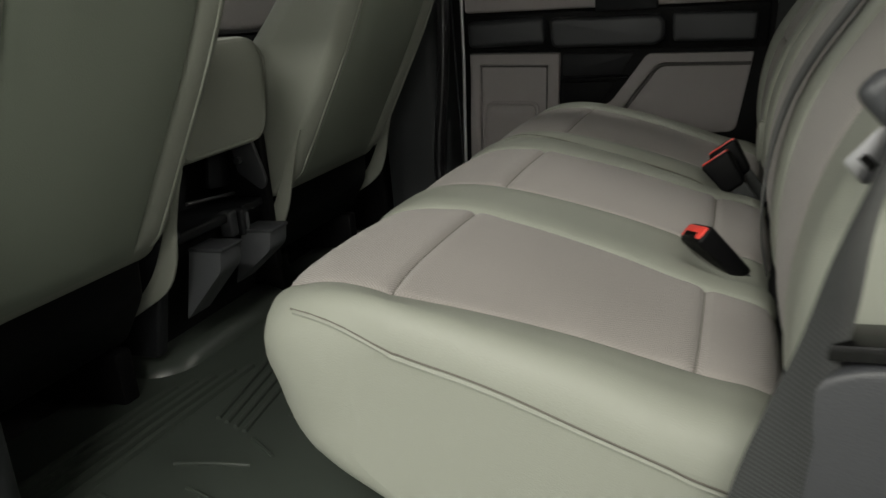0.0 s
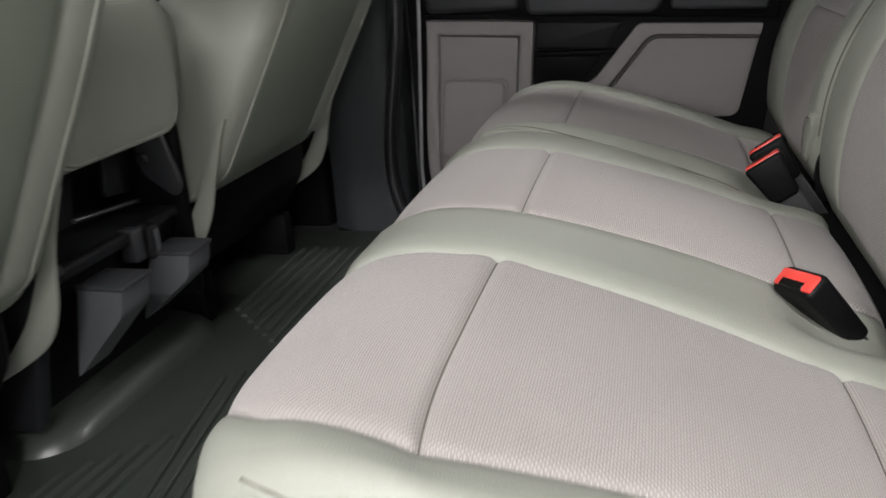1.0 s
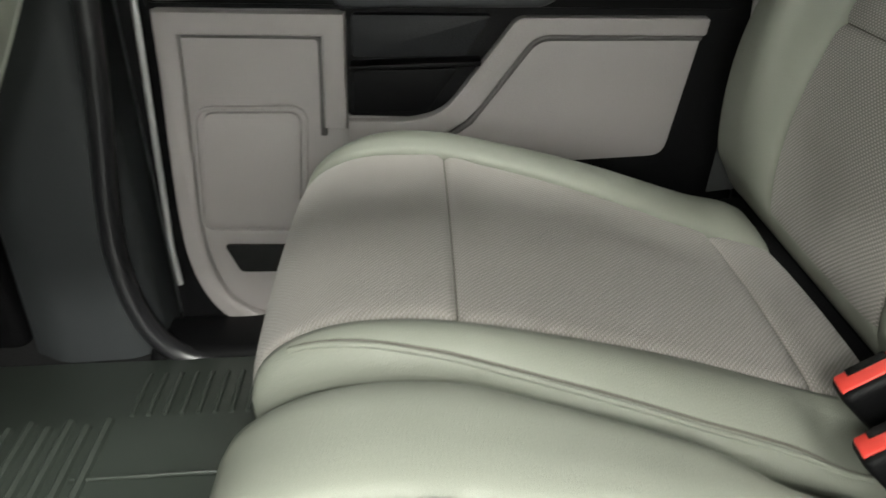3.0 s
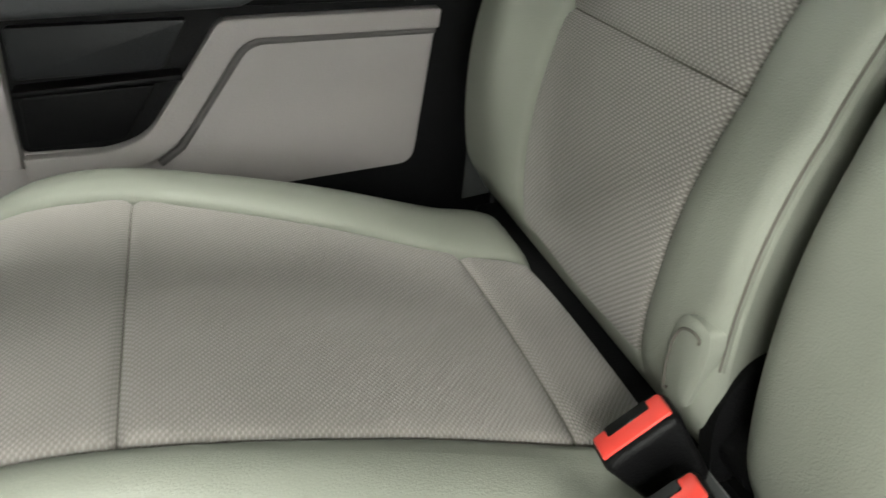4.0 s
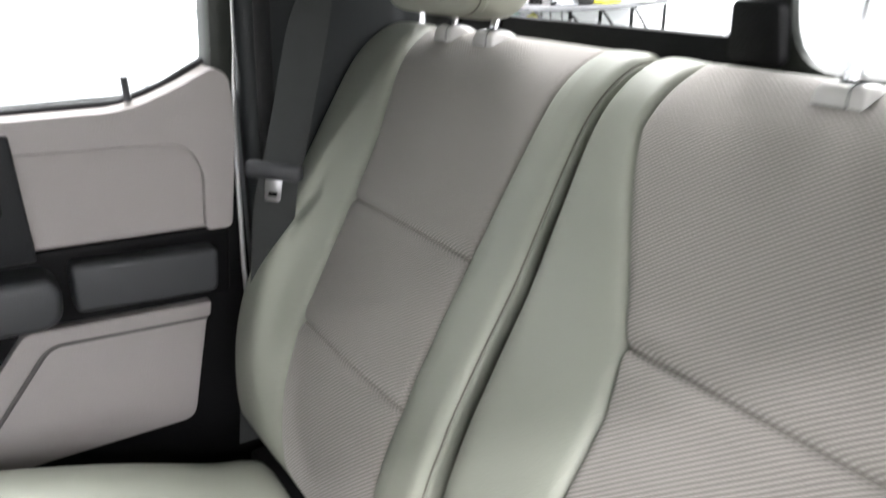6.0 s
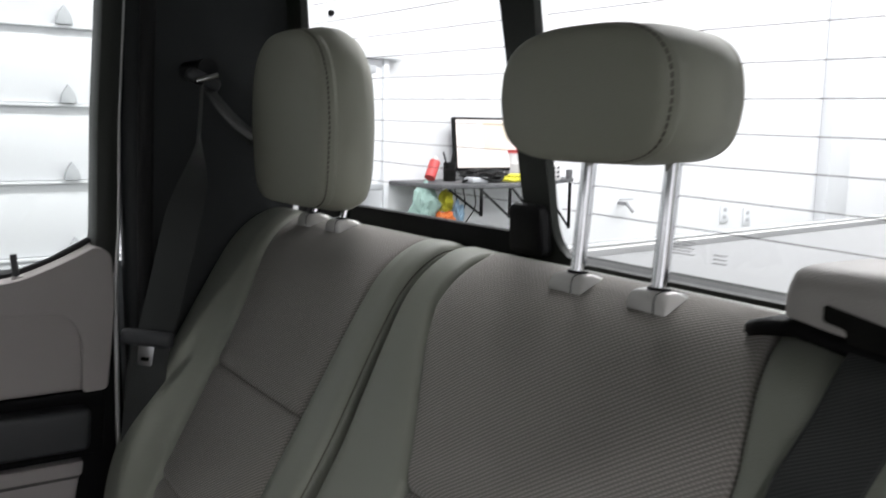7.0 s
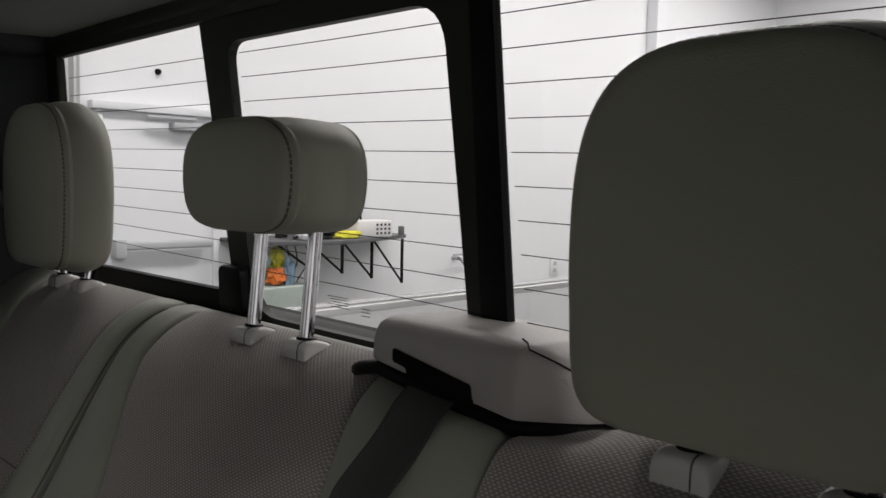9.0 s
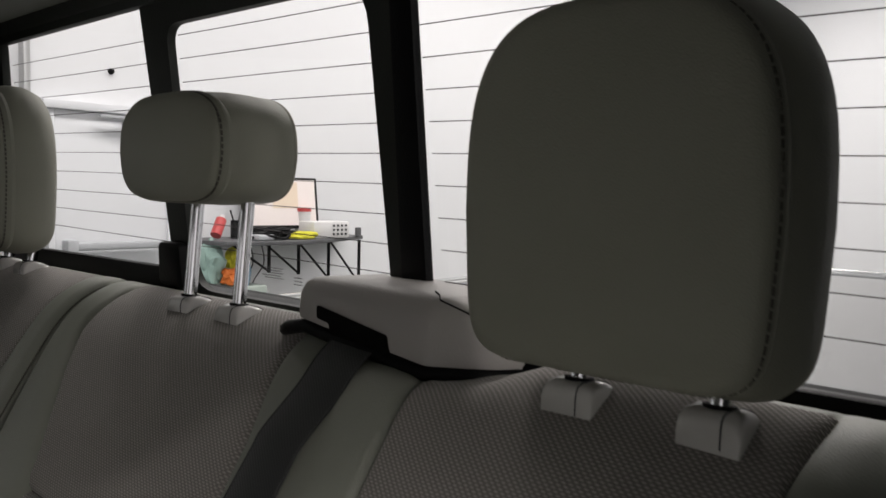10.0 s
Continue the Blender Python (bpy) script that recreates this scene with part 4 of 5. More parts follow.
# ---- head restraints ----
def headrest(yc, x0, x1, z0, z1, w, rc, bulge, back, label, post_x, post_yc, post_half, low=7.0, taper=0.92):
    """A padded block: a flat front panel inside a welted, stitched seam, side gussets that swell by bulge, and a back edge of radius back."""
    t = thing("headrest", label, "headrest", "rear headrests")
    zm = z0 + 0.42 * (z1 - z0)
    half_top = [(w * max(1 - u ** rc, 0) ** (1 / rc), zm + (z1 - zm) * u) for u in [math.sin(k * math.pi / 40) for k in range(21)]]
    half_low = []
    for k in range(1, 17):
        u = math.sin(k * math.pi / 34)
        half_low.append((w * (1 - (1 - taper) * u) * max(1 - u ** low, 0) ** (1 / low), zm - (zm - z0 + 0.002) * u))
    side = half_low[::-1] + half_top
    outline = [(yc + a, b) for a, b in side] + [(yc - a, b) for a, b in side[::-1][1:]]
    th = x1 - x0
    secs = [(x0, 0.012), (x0 + 0.002, 0.006), (x0 + 0.005, 0.0022), (x0 + 0.009, 0.0006), (x0 + 0.0125, 0.0030), (x0 + 0.0165, 0.0002), (x0 + 0.021, -0.0008), (x0 + 0.025, 0.0010), (x0 + 0.034, -0.45 * bulge),
            (x0 + 0.5 * th, -bulge), (x0 + 0.7 * th, -0.9 * bulge), (x1 - back, -0.45 * bulge), (x1 - 0.45 * back, 0.12 * back), (x1 - 0.12 * back, 0.5 * back), (x1, back)]
    part("pad", puff(outline, secs, "x", 0.005), VINYL_LIT, t)
    O = np.array(outline)
    c = O.mean(axis=0)
    half = np.abs(O - c).max(axis=0)

    def loop(dx, inset):
        return curve_points([(x0 + dx, *(c + (p - c) * (1 - inset / half))) for p in O], 4, True)

    part("welt", tube([tuple(p) for p in loop(0.0195, 0.0012)], 0.0026, 6, True), VINYL_LIT, t)
    ring = loop(0.0118, 0.0009)
    run = np.concatenate([[0], np.cumsum(np.linalg.norm(np.diff(ring, axis=0), axis=1))])
    stitches = bmesh.new()
    for k in range(int(run[-1] / 0.0068)):
        q = [Vector([np.interp(k * 0.0068 + d, run, ring[:, a]) for a in range(3)]) for d in (0.0, 0.0046)]
        one = cyl(q[0], q[1], 0.0012, 6)
        me = bpy.data.meshes.new("stitch")
        one.to_mesh(me)
        one.free()
        stitches.from_mesh(me)
        bpy.data.meshes.remove(me)
    part("stitching", stitches, THREAD, t, "dashed dark seam thread")
    if back < 0.012:
        part("back_piping", tube([tuple(p) for p in loop(th - 0.5 * back, 0.2 * back)], 0.003, 6, True), VINYL_LIT, t)
    for s in (-1, 1):
        part("post", cyl((post_x - 0.004, post_yc + s * post_half, HZ - 0.02), (post_x + 0.012, post_yc + s * post_half, z0 + 0.03), 0.0078, 20), CHROME, t)
    return t


def guide(y, x, z, wide=1.0):
    """A guide sleeve: a short loaf with an upright front, a long falling back and a release button at one end of the front."""
    t = thing("headrest_guide", "grey plastic guide sleeve on top of the backrest", "headrest guide", "headrest guides")

    def loaf(part_rows, shift=0.0):
        bm = bmesh.new()
        rings = []
        for dx, lo, hi, hw in part_rows:
            hw = hw * wide
            ring = [(-hw, lo), (-hw, hi - 0.009), (-hw + 0.0010, hi - 0.0050), (-hw + 0.0035, hi - 0.0018), (-hw + 0.008, hi - 0.0004), (0, hi)]
            ring += [(-a, b) for a, b in ring[:-1][::-1]]
            rings.append([bm.verts.new((x + dx, y + shift + a, z + b)) for a, b in ring])
        for a, b in zip(rings, rings[1:]):
            for k in range(len(a)):
                bm.faces.new((a[k], a[(k + 1) % len(a)], b[(k + 1) % len(a)], b[k]))
        bm.faces.new(rings[0])
        bm.faces.new(rings[-1][::-1])
        return bm

    b = part("sleeve", loaf(((-0.0180, -0.034, -0.0090, 0.0196), (-0.0172, -0.034, -0.0045, 0.0202), (-0.0150, -0.034, -0.0012, 0.0206), (-0.0100, -0.034, 0.0008, 0.0208), (0.004, -0.034, 0.0012, 0.0206),
                             (0.016, -0.034, -0.0020, 0.0196), (0.028, -0.034, -0.0080, 0.0182), (0.037, -0.036, -0.0155, 0.0165), (0.043, -0.036, -0.024, 0.0140))), GUIDE, t, angle=50)
    part("hole_rim", cyl((x, y, z - 0.002), (x + 0.0005, y, z + 0.0022), 0.0108, 16), BLACK, b)
    crease = [(-0.0183, -0.022), (-0.0183, -0.010), (-0.0173, -0.0046), (-0.0152, -0.0010), (-0.0100, 0.0008), (0.004, 0.0009), (0.016, -0.0023), (0.028, -0.0085), (0.036, -0.016)]
    part("release_button", tube([(x + dx, y - (0.0085 + 0.12 * (dx + 0.018)) * wide, z + dz) for dx, dz in crease], 0.0006, 5), GREYDARK, b, "dark parting line of the release button")


HZ = 0.950
headrest(0.707, 0.340, 0.452, 0.965, 1.209, 0.1125, 3.2, 0.010, 0.030, "grey vinyl headrest pushed down on short posts", 0.399, 0.697, 0.053, taper=0.95)
headrest(1.2665, 0.351, 0.460, 1.066, 1.185, 0.1040, 3.0, 0.003, 0.008, "low wide grey vinyl headrest raised on long chrome posts", 0.414, 1.257, 0.0515, 3.8, 0.92)
headrest(1.864, 0.348, 0.440, 0.976, 1.231, 0.1255, 2.9, 0.006, 0.020, "grey vinyl headrest pushed down on short posts", 0.420, 1.858, 0.048, 6.0)
for yc, h, gx, gz in ((0.697, 0.053, 0.398, -0.003), (1.257, 0.0515, 0.412, 0.0), (1.858, 0.048, 0.418, 0.004)):
    for s in (-1, 1):
        guide(yc + s * h, gx, HZ + gz, 1.05 if yc < 1 else 1.1)

# ---- shoulder belt housing and belts ----
hs = thing("belt_housing", "grey plastic shoulder belt housing on the backrest", "belt housing")


def housing_front(y):
    return 0.3865 + 0.075 * max(0, 1.04 - y)


def housing_low(y):
    return 0.9575 - 0.155 * (1.07 - y)


def loft(rings):
    """A closed skin over rings with the same number of points."""
    bm = bmesh.new()
    R = [[bm.verts.new(p) for p in r] for r in rings]
    n = len(R[0])
    for a, b in zip(R, R[1:]):
        for k in range(n):
            bm.faces.new((a[k], a[(k + 1) % n], b[(k + 1) % n], b[k]))
    bm.faces.new(R[0][::-1])
    bm.faces.new(R[-1])
    return bm


rings = []
for y, dx, zt, drop in ((1.0715, 0.012, 0.982, 0.012), (1.0700, 0.006, 0.988, 0.006), (1.0665, 0.002, 0.9925, 0.002), (1.060, 0.0, 0.9955, 0.0), (1.03, 0.0, 0.9965, 0.0), (0.98, 0.0, 0.9965, 0.0), (0.935, 0.0, 0.9945, 0.0),
                        (0.9075, 0.0, 0.9915, 0.0), (0.9035, 0.0018, 0.9905, 0.0), (0.900, 0.0055, 0.989, 0.0), (0.885, 0.026, 0.978, 0.0), (0.868, 0.050, 0.9615, 0.0), (0.858, 0.064, 0.950, 0.0), (0.846, 0.079, 0.940, 0.0)):
    xf, zb = housing_front(y) + dx, max(housing_low(y), 0.9265) - drop * 0.2
    rings.append([(xf + 0.001, y, zb), (xf, y, zb + 0.004), (xf + 0.0012, y, zb + 0.55 * (zt - zb)), (xf + 0.0035, y, zt - 0.26 * (zt - zb)), (xf + 0.008, y, zt - 0.09 * (zt - zb)), (xf + 0.0145, y, zt - 0.02 * (zt - zb)),
                  (xf + 0.024, y, zt), (max(0.496, xf + 0.03), y, zt - 0.003), (max(0.497, xf + 0.031), y, zb)])
part("cover", loft(rings), HOUSING, hs, angle=50)
# raised black plate paints the dark inside of the belt slot
slot = prism(rounded([(1.0365, 0.9715), (0.9475, 0.9530), (0.9435, 0.9330), (0.975, 0.9345), (1.018, 0.9445), (1.020, 0.9555), (1.0365, 0.9590)], 0.003), -0.0014, 0.012, axis="x")
for v in slot.verts:
    v.co.x += housing_front(v.co.y)
part("slot", slot, GLOSSBLACK, hs, "raised black plate painting the dark of the belt slot")
part("seam", tube([(housing_front(0.915) + 0.026, 0.916, 0.9935), (housing_front(0.91) + 0.022, 0.908, 0.9915), (0.4105, 0.900, 0.9885), (0.431, 0.885, 0.9765), (0.4565, 0.868, 0.9595), (0.478, 0.853, 0.9435)], 0.0009, 5), BLACK, hs)
rings = []
for y, dx, up in ((1.1085, 0.020, 0.6), (1.107, 0.013, 0.85), (1.102, 0.007, 1.0), (1.09, 0.003, 1.0), (1.06, 0.0, 1.0), (0.98, -0.002, 1.0), (0.93, -0.002, 1.0), (0.905, 0.0, 1.0), (0.885, 0.022, 1.0), (0.866, 0.046, 0.9), (0.848, 0.070, 0.7), (0.842, 0.080, 0.4)):
    xf, zb = housing_front(y) + dx, max(housing_low(min(y, 1.07)) - 0.35 * max(0, y - 1.07), 0.9265) - 0.005
    rings.append([(xf + 0.002, y, zb - 0.009 * up), (xf - 0.002, y, zb - 0.005 * up), (xf - 0.002, y, zb + 0.001 * up), (xf + 0.002, y, zb + 0.004 * up), (0.495, y, zb + 0.0015), (0.495, y, zb - 0.018)])
part("base_gasket", loft(rings), BLACK, hs, angle=60)


def back_line(y, out, z0, z1):
    """Points up the front of the backrest, out metres proud of it."""
    P = curve_points(BP, 7, True)
    n = len(P)
    pts = []
    for i in range(n):
        x, z = P[i]
        if z0 <= z <= z1 and x < 0.42 and i < n * 0.6:
            t = P[(i + 1) % n] - P[i - 1]
            t = t / np.linalg.norm(t)
            pts.append((x - t[1] * out, y, z + t[0] * out))
    return pts


cb = thing("centre_belt", "black webbing belt lying down the backrest", "seat belt", "seat belts")
low = [(p[0], 0.990 + 0.02 * (0.95 - p[2]), p[2]) for p in back_line(0.985, 0.0175, 0.36, 0.86)]
line = [tuple(p) for p in curve_points(low[::4] + [low[-1], (0.3480, 0.9895, 0.9010), (0.3720, 0.989, 0.9270), (0.3990, 0.989, 0.9450)], 4)]
ribbon("webbing", line, [(0, 1, 0.12)] * len(line), 0.054, 0.0014, WEB, cb)

for e in (-0.0262, 0.0262):
    part("selvedge", tube([(p[0], p[1] + e, p[2] + 0.12 * e) for p in line], 0.0011, 5), WEB, cb)

fb = thing("far_belt", "black shoulder belt with steel tongue on the corner pillar", "seat belt", "seat belts")
pts = curve_points([(0.277, 2.005, 1.155), (0.262, 1.995, 1.05), (0.229, 1.985, 0.93), (0.197, 1.985, 0.81), (0.173, 1.992, 0.72), (0.160, 2.0, 0.60), (0.138, 2.015, 0.45), (0.125, 2.02, 0.33)], 6)
edge_on = [min(1, max(0, (p[2] - 0.93) / 0.16)) for p in pts]
ribbon("webbing", [tuple(p) for p in pts], [(0.85 - 0.6 * u, -0.40 + 1.3 * u, 0.28 - 0.2 * u) for u in edge_on], 0.065, 0.0014, WEB, fb)
pts = curve_points([(0.281, 2.008, 1.158), (0.31, 2.0, 1.115), (0.35, 1.995, 1.075), (0.40, 2.0, 1.05)], 6)
ribbon("webbing", [tuple(p) for p in pts], [(0.2, 0.7, 0.6)] * len(pts), 0.052, 0.0014, WEB, fb)
ring = part("belt_loop", rbox((0.250, 1.992, 1.150), (0.306, 2.018, 1.172), 0.009, 3, Matrix.Translation((0.278, 2.0, 1.16)) @ pose(0, 0, 0, 0, 25, 0) @ Matrix.Translation((-0.278, -2.0, -1.16))), GREYDARK, fb)
part("loop_bar", cyl((0.262, 1.990, 1.158), (0.296, 1.990, 1.168), 0.0055, 12), CHROME, ring)
part("bolt_cap", cyl((0.285, 2.095, 1.178), (0.285, 1.998, 1.178), 0.016, 20), CHARCOAL, ring)


def tongue(parent, m):
    """A belt tongue: black grip over the webbing and a steel blade below it."""
    g = part("grip", rbox((-0.040, -0.009, -0.013), (0.040, 0.009, 0.013), 0.0088, 3, m), GREYDARK, parent, "black belt tongue grip")
    bm = prism(rounded([(-0.012, -0.010), (0.012, -0.010), (0.011, -0.044), (-0.011, -0.044)], 0.004), -0.0012, 0.0012, 0.0006)
    bmesh.ops.transform(bm, matrix=m, verts=bm.verts)
    part("blade", bm, STEEL, g, "bright steel blade")
    bm = rbox((-0.006, -0.0018, -0.036), (0.006, 0.0018, -0.030), 0.0005, 1, m)
    part("blade_slot", bm, GLOSSBLACK, g)


tongue(fb, Matrix.Translation((0.171, 1.980, 0.766)) @ pose(0, 0, 0, 0, 8, -28))
nb = thing("near_belt", "black shoulder belt with steel tongue beside the open doorway", "seat belt", "seat belts")
pts = curve_points([(0.262, 0.49, 1.16), (0.205, 0.478, 0.82), (0.158, 0.466, 0.64), (0.134, 0.460, 0.56), (0.121, 0.456, 0.50), (0.102, 0.450, 0.44), (0.084, 0.446, 0.37), (0.070, 0.446, 0.25), (0.064, 0.446, 0.13)], 6)
turn = [min(1, max(0, (0.62 - p[2]) / 0.25)) for p in pts]
ribbon("webbing", [tuple(p) for p in pts], [(0.35 + 0.55 * u, 0.93 - 0.75 * u, 0.12 + 0.1 * u) for u in turn], 0.054, 0.0014, WEB, nb)
tongue(nb, Matrix.Translation((0.160, 0.462, 0.634)) @ pose(0, 0, 0, 0, 48, 15))
part("belt_loop", rbox((0.240, 0.480, 1.150), (0.296, 0.500, 1.172), 0.009, 3), GREYDARK, nb)


# ---- buckles ----
def buckle(top, axis, side, length, label):
    """A belt buckle: top is the middle of the red button's face, axis points out of it, side along its long edge."""
    t = thing("seat_belt_buckle", label, "buckle", "belt buckles")
    n = Vector(axis).normalized()
    w = Vector(side)
    w = (w - n * w.dot(n)).normalized()
    h = n.cross(w)
    m = Matrix((w, h, n)).transposed().to_4x4()
    m.translation = Vector(top)
    bm = rbox((-0.0285, -0.0155, -length), (0.0285, 0.0155, 0.0), 0.007, 4)
    for v in bm.verts:
        k = max(0.0, -v.co.z / length - 0.25)
        v.co.x *= 1 - 0.35 * k * k * 1.8
        v.co.y *= 1 - 0.25 * k
    bmesh.ops.transform(bm, matrix=m, verts=bm.verts)
    b = part("body", bm, BLACK, t)
    part("button", rbox((-0.026, -0.0105, -0.012), (0.026, 0.0105, 0.002), 0.003, 2, m), RED, b, "bright red release button")
    part("button_slot", rbox((-0.016, 0.0015, -0.006), (0.016, 0.0108, 0.0028), 0.001, 1, m), GLOSSBLACK, b)
    tail = m @ Matrix.Translation((0, 0, -length))
    part("strap", rbox((-0.020, -0.006, -0.09), (0.020, 0.006, 0.004), 0.003, 2, tail), WEB, t)
    return t


buckle((0.030, 1.482, 0.430), (-0.55, 0.12, 0.80), (0.80, -0.05, 0.58), 0.066, "black seat belt buckle with red button between the cushions")
buckle((0.020, 1.425, 0.420), (-0.55, 0.12, 0.80), (0.80, -0.05, 0.58), 0.066, "black seat belt buckle with red button between the cushions")
buckle((0.006, 1.012, 0.402), (-0.62, -0.22, 0.72), (-0.6, 0.79, 0.0), 0.095, "black seat belt buckle with red button lying on the cushion")


# ---- front seats ----
FP = [(-0.925, 0.348), (-0.868, 0.372), (-0.826, 0.44), (-0.765, 0.55), (-0.70, 0.67), (-0.645, 0.79), (-0.60, 0.92), (-0.585, 1.00), (-0.605, 1.04), (-0.655, 1.035), (-0.705, 0.97), (-0.812, 0.80), (-0.905, 0.69), (-1.03, 0.56), (-1.11, 0.46), (-1.08, 0.38)]


def front_seat(ya, yb, label):
    t = thing("front_seat", label, "car seat", "front seats")
    f0, f1 = span(FP, -0.868, 0.374), span(FP, -0.60, 0.99)
    k = 0.075
    ss, grid, top = seat_shell(t, FP, [ya, ya + k, yb - k, yb], "bib", (f0, f1), (), VINYL_SHADED, VINYL, r=0.05, bolster=0.012, pillow=0.010, cloth_name="back_panel", cloth_label="smooth grey vinyl map panel",
               cover_label="grey-green vinyl backrest cover", top_span=(f0, f1), groove=0.006)
    part("lower_shell", prism(rounded([(-0.885, 0.375), (-0.892, 0.29), (-0.95, 0.20), (-1.35, 0.18), (-1.38, 0.30), (-1.0, 0.42)], 0.02), ya + 0.03, yb - 0.03, 0.02, 3), BLACK, t)
    rows = [i for i in range(len(ss)) if f0 + 0.01 < ss[i] < f1]
    for y in (ya + 0.040, ya + k, yb - k, yb - 0.040):
        welt(top, grid, rows, y)
    for y, out in ((ya - 0.0035, -1), (yb + 0.0035, 1)):
        bm = prism(curve_points([(-0.800, 0.50), (-0.816, 0.46), (-0.834, 0.40), (-0.852, 0.33), (-0.885, 0.278), (-0.965, 0.228)], 4).tolist()
                   + curve_points([(-0.952, 0.256), (-0.904, 0.312), (-0.865, 0.385), (-0.842, 0.442), (-0.808, 0.497)], 4).tolist(), y - 0.004, y + 0.004, 0.0025, 2)
        for v in bm.verts:
            v.co.y += out * 0.35 * max(0, 0.42 - v.co.z) * (v.co.x + 0.95) * 2
        part("side_flap", bm, VINYL, t, "loose pointed vinyl flap")
    part("cushion", puff(rounded([(-1.50, ya + 0.01), (-0.98, ya + 0.01), (-0.98, yb - 0.01), (-1.50, yb - 0.01)], 0.06), [(0.33, 0.03), (0.36, 0.0), (0.46, 0.0), (0.49, 0.04)], "z", 0.01), VINYL, t)
    for y in (ya + 0.07, yb - 0.07):
        part("slide_rail", rbox((-1.40, y - 0.02, 0.09), (-0.93, y + 0.02, 0.20), 0.008), BLACK, t)
    return t


front_seat(0.50, 0.985, "grey vinyl front seat seen from behind")
front_seat(1.392, 1.90, "grey vinyl front seat seen from behind")

mid = thing("middle_front_seat", "narrow grey vinyl middle front seat back", "car seat", "front seats")
part("backrest", puff(rounded([(1.055, 0.484), (1.362, 0.486), (1.402, 0.655), (1.36, 0.698), (1.12, 0.700), (1.060, 0.66)], 0.045), [(-0.862, 0.02), (-0.868, 0.006), (-0.885, 0.0), (-1.08, 0.0), (-1.1, 0.02)], "x", 0.008), VINYL, mid)
part("welt", tube([(-0.866, y, z) for y, z in rounded([(1.066, 0.495), (1.352, 0.497), (1.390, 0.652), (1.354, 0.687), (1.123, 0.689), (1.071, 0.653)], 0.045)], 0.003, 6, True), VINYL, mid)
part("top_seam", tube([(-0.8665, 1.075, 0.652), (-0.8685, 1.16, 0.656), (-0.8685, 1.30, 0.658), (-0.8665, 1.385, 0.655)], 0.0022, 6), THREAD, mid)
part("hinge_arm", rbox((-0.98, 1.385, 0.42), (-0.93, 1.395, 0.54), 0.004), BLACK, mid)
con = thing("middle_storage", "black plastic storage base under the middle front seat", "console")
part("side_plate", prism(rounded([(-0.884, 0.374), (-0.938, 0.142), (-1.25, 0.142), (-1.25, 0.374)], [0.012, 0.01, 0, 0]), 1.004, 1.032, 0.006, 3), CHARCOAL, con)
part("side_arm", rbox((-0.95, 1.02, 0.37), (-0.890, 1.05, 0.56), 0.01, 2), BLACK, con)
part("side_plate", rbox((-1.25, 1.36, 0.20), (-0.885, 1.385, 0.50), 0.008, 2), BLACK, con)
part("back_plate", rbox((-1.05, 1.03, 0.20), (-1.02, 1.37, 0.52), 0.006), CHARCOAL, con)
part("tray", rbox((-1.05, 1.03, 0.345), (-0.90, 1.37, 0.362), 0.004), CHARCOAL, con)
part("front_wall", prism([(-0.905, 0.345), (-0.960, 0.150), (-0.975, 0.150), (-0.920, 0.345)], 1.03, 1.37, 0.004), BLACK, con)
part("shelf_lip", rbox((-0.905, 1.03, 0.348), (-0.884, 1.25, 0.368), 0.006, 3), CHARCOAL, con)
part("latch_block", rbox((-0.905, 1.203, 0.318), (-0.876, 1.228, 0.370), 0.005, 3), GREYDARK, con)
part("latch_block", rbox((-0.905, 1.238, 0.312), (-0.872, 1.264, 0.366), 0.006, 3), CHARCOAL, con)
part("latch_rib", rbox((-0.873, 1.246, 0.320), (-0.868, 1.256, 0.358), 0.002), SLATE, con)
part("tilt_plate", prism(rounded([(1.27, 0.40), (1.35, 0.39), (1.352, 0.50), (1.30, 0.51)], 0.015), -0.975, -0.965, 0.003, axis="x"), CHARCOAL, con)
part("tilt_arm", prism(rounded([(-0.885, 0.38), (-0.870, 0.40), (-0.905, 0.53), (-0.955, 0.54), (-0.94, 0.42)], 0.012), 1.340, 1.352, 0.004, 2), GREYDARK, con)
part("bolt", cyl((-0.930, 1.330, 0.447), (-0.930, 1.342, 0.447), 0.0075, 12), STEEL, con, "bare steel bolt")
part("rod", cyl((-0.955, 1.18, 0.392), (-0.955, 1.34, 0.376), 0.004, 8), STEEL, con)
part("end_cap", rbox((-0.900, 1.008, 0.364), (-0.872, 1.046, 0.380), 0.006, 3), GREYDARK, con)
for ya, yb, drop in ((1.076, 1.143, 0.0), (1.245, 1.310, 0.012)):
    bin_ = part("bin", prism(rounded([(-0.886, 0.332 - drop), (-0.818, 0.332 - drop), (-0.824, 0.292 - drop), (-0.917, 0.192 + drop)], [0.004, 0.006, 0.012, 0.006]), ya, yb, 0.003, 2), SLATE, con, "slate plastic bin")
    part("bin_rim", rbox((-0.888, ya - 0.002, 0.328 - drop), (-0.814, yb + 0.002, 0.336 - drop), 0.003, 2), GREYDARK, bin_)

# ---- floor mat ----
fm = thing("floor_mat", "black ribbed rubber floor mat with raised edges", "floor mat")
part("base", rbox((-1.05, 0.53, 0.09), (-0.30, 1.99, FLOOR), 0.006), RUBBER, fm)
part("tunnel", puff(rounded([(-1.4, 1.03), (-0.965, 1.03), (-0.925, 1.07), (-0.915, 1.38), (-0.96, 1.43), (-1.4, 1.43)], 0.05), [(0.09, -0.045), (0.106, -0.038), (0.120, -0.025), (0.131, -0.008), (0.136, 0.014), (0.136, 0.03)], "z"), RUBBER, fm)


